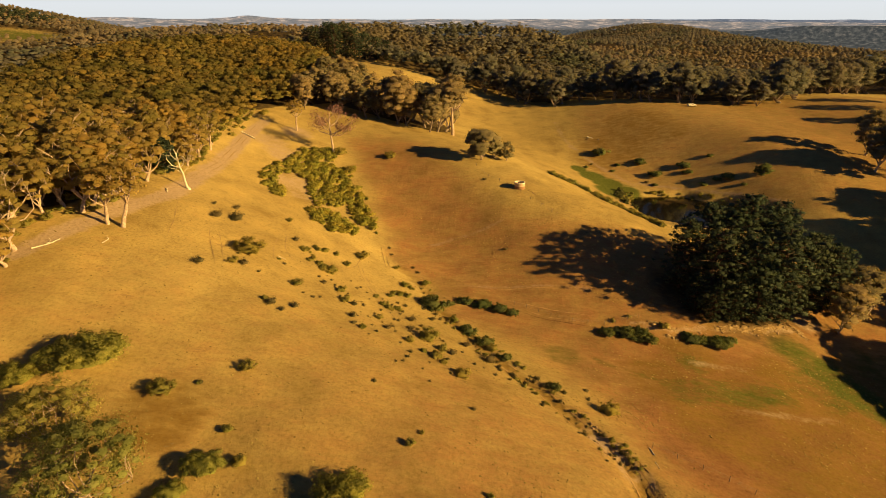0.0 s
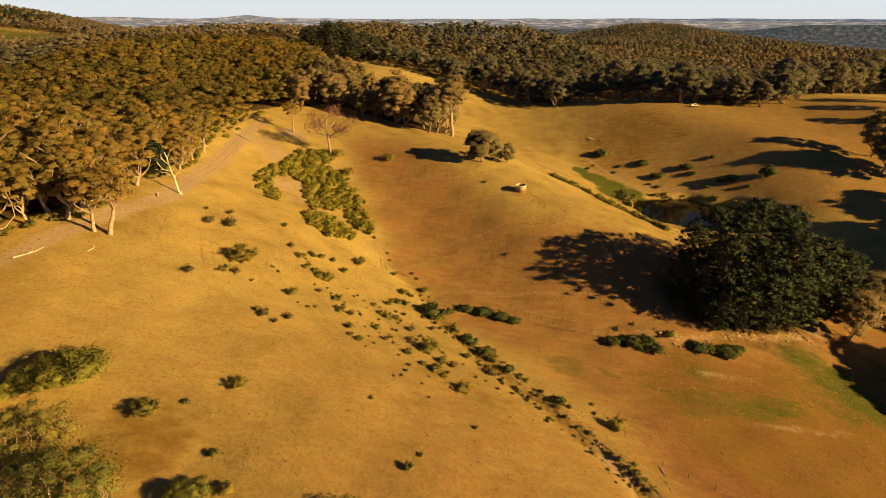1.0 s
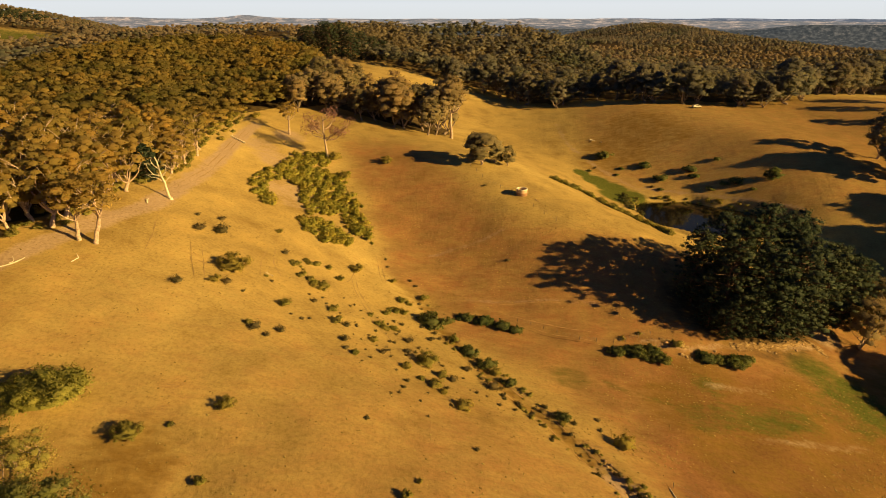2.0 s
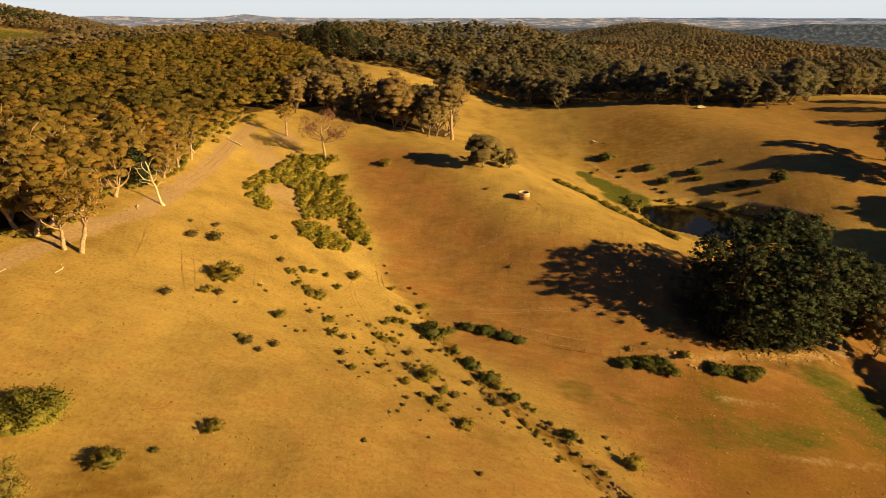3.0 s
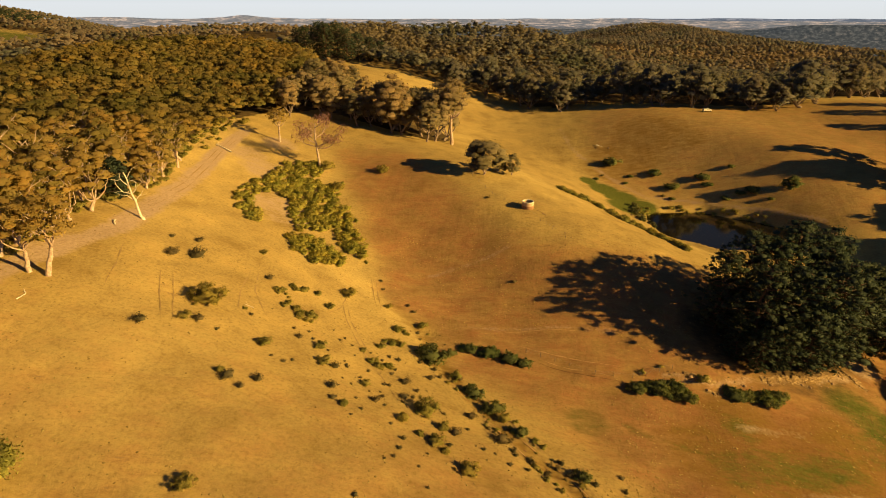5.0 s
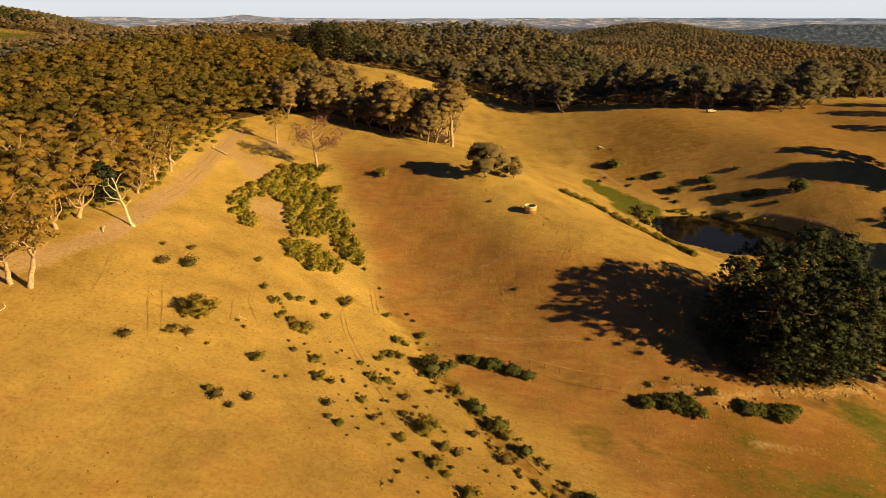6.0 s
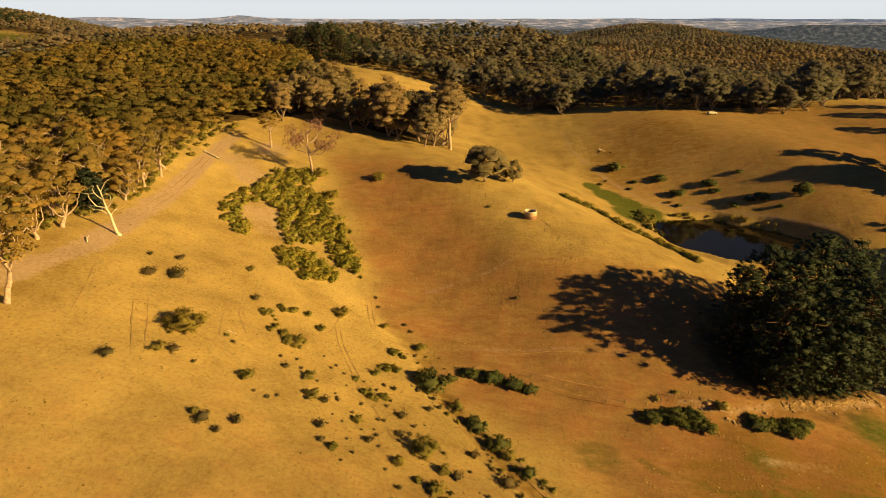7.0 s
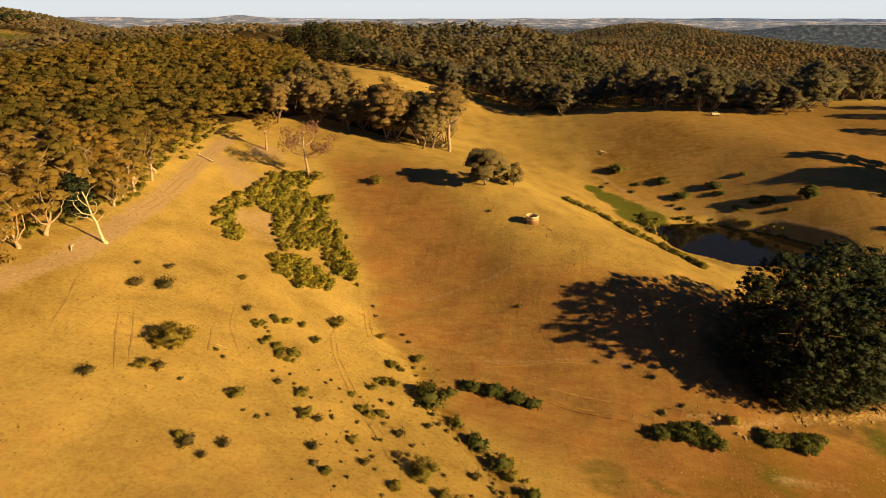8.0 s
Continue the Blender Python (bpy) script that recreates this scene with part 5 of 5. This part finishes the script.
# ---------------------------------------------------------------- far buildings
def house(x, y, turn, sx, sy, wall_h, wall_colour, roof_colour, label, chimney=False):
    base = new("farmhouse")
    tagged(base, label, "house")
    part("wall", box(sx, sy, wall_h + 1.0, (0, 0, wall_h / 2 - 0.5), 0.03), plain("house_wall", wall_colour, 0.8), base)
    bm = bmesh.new()
    ex, ey, rise = sx / 2 + 0.4, sy / 2 + 0.4, sy * 0.28
    lo = [bm.verts.new(p) for p in ((-ex, -ey, wall_h), (ex, -ey, wall_h), (ex, ey, wall_h), (-ex, ey, wall_h))]
    hi = [bm.verts.new((-ex, 0, wall_h + rise)), bm.verts.new((ex, 0, wall_h + rise))]
    for f in ((lo[0], lo[1], hi[1], hi[0]), (lo[2], lo[3], hi[0], hi[1]), (lo[1], lo[2], hi[1]), (lo[3], lo[0], hi[0]), (lo[3], lo[2], lo[1], lo[0])):
        bm.faces.new(f)
    roof = part("roof", bm, plain("house_roof", roof_colour, 0.5), base)
    if chimney:
        part("chimney", box(0.9, 0.9, 2.6, (sx * 0.2, 0, wall_h + rise + 0.4), 0.03), plain("chimney_brick", (0.45, 0.24, 0.16), 0.9), roof)
    for k in (-0.25, 0.25):
        part("window", box(1.4, 0.1, 1.1, (sx * k, -sy / 2 - 0.02, wall_h * 0.55), 0.02), plain("window_glass", (0.03, 0.035, 0.04), 0.1), base)
    part("door", box(1.0, 0.1, 2.0, (0, -sy / 2 - 0.02, 1.0), 0.02), plain("door_wood", (0.25, 0.16, 0.09), 0.6), base)
    set_down(base, x, y, turn, 1.0, 0.0)


house(-129, 500, 15, 12, 7, 3.4, (0.66, 0.56, 0.40), (0.50, 0.36, 0.26), "pale farmhouse with a chimney on the ridge", True)
house(-262, 560, -20, 14, 8, 4.5, (0.70, 0.66, 0.58), (0.82, 0.80, 0.76), "long pale-roofed shed beyond the woods")

# ---------------------------------------------------------------- the distance
def distance_backdrop():
    """The far plain with its low ranges and painted haze, and the bright air above it."""
    az = np.radians(np.linspace(-62, 62, 420))
    rad = np.concatenate([np.linspace(1380, 3000, 40), np.linspace(3050, 4880, 60)])
    ga, gr = np.meshgrid(az, rad)
    z = -31 + 35 * (gr - 1380) / 3500
    for r0, amp, f1, f2, ph in ((1900, 6, 9, 23, 0.4), (2600, 8, 7, 31, 2.0), (3400, 10, 11, 27, 4.0), (4250, 10, 8, 19, 1.0), (4780, 11, 6, 41, 5.0)):
        z = z + amp * np.exp(-((gr - r0) / 170) ** 2) * (0.55 + 0.3 * np.sin(ga * f1 + ph) + 0.2 * np.sin(ga * f2 + ph * 3) + 0.06 * np.sin(ga * 113 + ph))
    deg = np.degrees(ga)
    z = z + np.exp(-((gr - 4650) / 200) ** 2) * (13 * np.exp(-((deg + 18.4) / 1.3) ** 2) + 16 * np.exp(-((deg + 17.5) / 5) ** 2) + 18 * np.exp(-((deg + 30) / 4) ** 2))
    z = z + 30 * np.exp(-((gr - 2450) / 260) ** 2) * smooth(25, 31, deg)
    k = Nodes("hazed_plain")
    bearing, reach = k.add("ShaderNodeAttribute"), k.add("ShaderNodeAttribute")
    bearing.attribute_name, reach.attribute_name = "bearing", "reach"
    both = k.add("ShaderNodeCombineXYZ")
    k.link(bearing.outputs["Fac"], both.inputs["X"])
    k.link(reach.outputs["Fac"], both.inputs["Y"])
    n = k.noise(0.9, 6, 0.66, both.outputs["Vector"])
    n2 = k.noise(3.1, 4, 0.6, both.outputs["Vector"])
    # bluish grey haze is painted into the plain's own colours
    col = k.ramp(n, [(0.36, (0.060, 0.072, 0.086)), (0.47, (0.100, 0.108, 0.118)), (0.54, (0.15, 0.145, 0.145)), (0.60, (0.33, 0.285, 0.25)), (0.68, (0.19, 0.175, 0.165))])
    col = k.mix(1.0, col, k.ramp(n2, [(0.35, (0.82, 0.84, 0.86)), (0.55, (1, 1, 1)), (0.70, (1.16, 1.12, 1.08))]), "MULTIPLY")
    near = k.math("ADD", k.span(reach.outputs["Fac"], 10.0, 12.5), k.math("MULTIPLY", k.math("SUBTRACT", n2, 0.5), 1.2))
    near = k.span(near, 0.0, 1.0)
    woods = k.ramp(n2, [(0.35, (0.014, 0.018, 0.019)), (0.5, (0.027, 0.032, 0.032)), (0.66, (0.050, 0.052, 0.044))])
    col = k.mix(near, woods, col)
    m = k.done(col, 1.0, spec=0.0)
    # more haze, as a glow whose grey share grows with distance
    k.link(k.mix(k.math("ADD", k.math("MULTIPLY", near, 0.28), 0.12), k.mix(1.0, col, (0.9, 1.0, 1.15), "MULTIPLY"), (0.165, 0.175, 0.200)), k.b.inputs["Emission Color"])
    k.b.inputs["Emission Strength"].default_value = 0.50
    i = np.arange(ga.size).reshape(ga.shape)
    quads = np.stack([i[:-1, :-1], i[:-1, 1:], i[1:, 1:], i[1:, :-1]], -1).reshape(-1, 4)
    me = bpy.data.meshes.new("backdrop")
    me.from_pydata(np.stack([gr * np.sin(ga), gr * np.cos(ga), z], -1).reshape(-1, 3).tolist(), [], quads.tolist())
    me.polygons.foreach_set("use_smooth", np.ones(len(quads), bool))
    for key, value in (("bearing", deg * 0.9), ("reach", gr / 260)):
        me.attributes.new(key, "FLOAT", "POINT").data.foreach_set("value", value.reshape(-1).astype(np.float32))
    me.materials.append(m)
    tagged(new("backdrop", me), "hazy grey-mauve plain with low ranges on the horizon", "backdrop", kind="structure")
    k = Nodes("bright_air")
    sep = k.add("ShaderNodeSeparateXYZ")
    k.link(place_of(k), sep.inputs["Vector"])
    col = k.ramp(k.span(sep.outputs["Z"], -20, 420), [(0.0, (0.53, 0.55, 0.555)), (0.3, (0.55, 0.575, 0.595)), (1.0, (0.36, 0.43, 0.52))])
    k.b.inputs["Base Color"].default_value = (0, 0, 0, 1)
    k.b.inputs["Specular IOR Level"].default_value = 0
    k.link(col, k.b.inputs["Emission Color"])
    k.b.inputs["Emission Strength"].default_value = 0.62
    az = np.radians(np.linspace(-70, 70, 90))
    zs = np.linspace(-60, 620, 12)
    ga, gz = np.meshgrid(az, zs)
    i = np.arange(ga.size).reshape(ga.shape)
    quads = np.stack([i[:-1, :-1], i[:-1, 1:], i[1:, 1:], i[1:, :-1]], -1).reshape(-1, 4)
    me = bpy.data.meshes.new("backdrop_sky")
    me.from_pydata(np.stack([4930 * np.sin(ga), 4930 * np.cos(ga), gz], -1).reshape(-1, 3).tolist(), [], quads.tolist())
    me.materials.append(k.m)
    tagged(new("backdrop_sky", me), "pale evening sky above the horizon", "sky", kind="structure")


distance_backdrop()
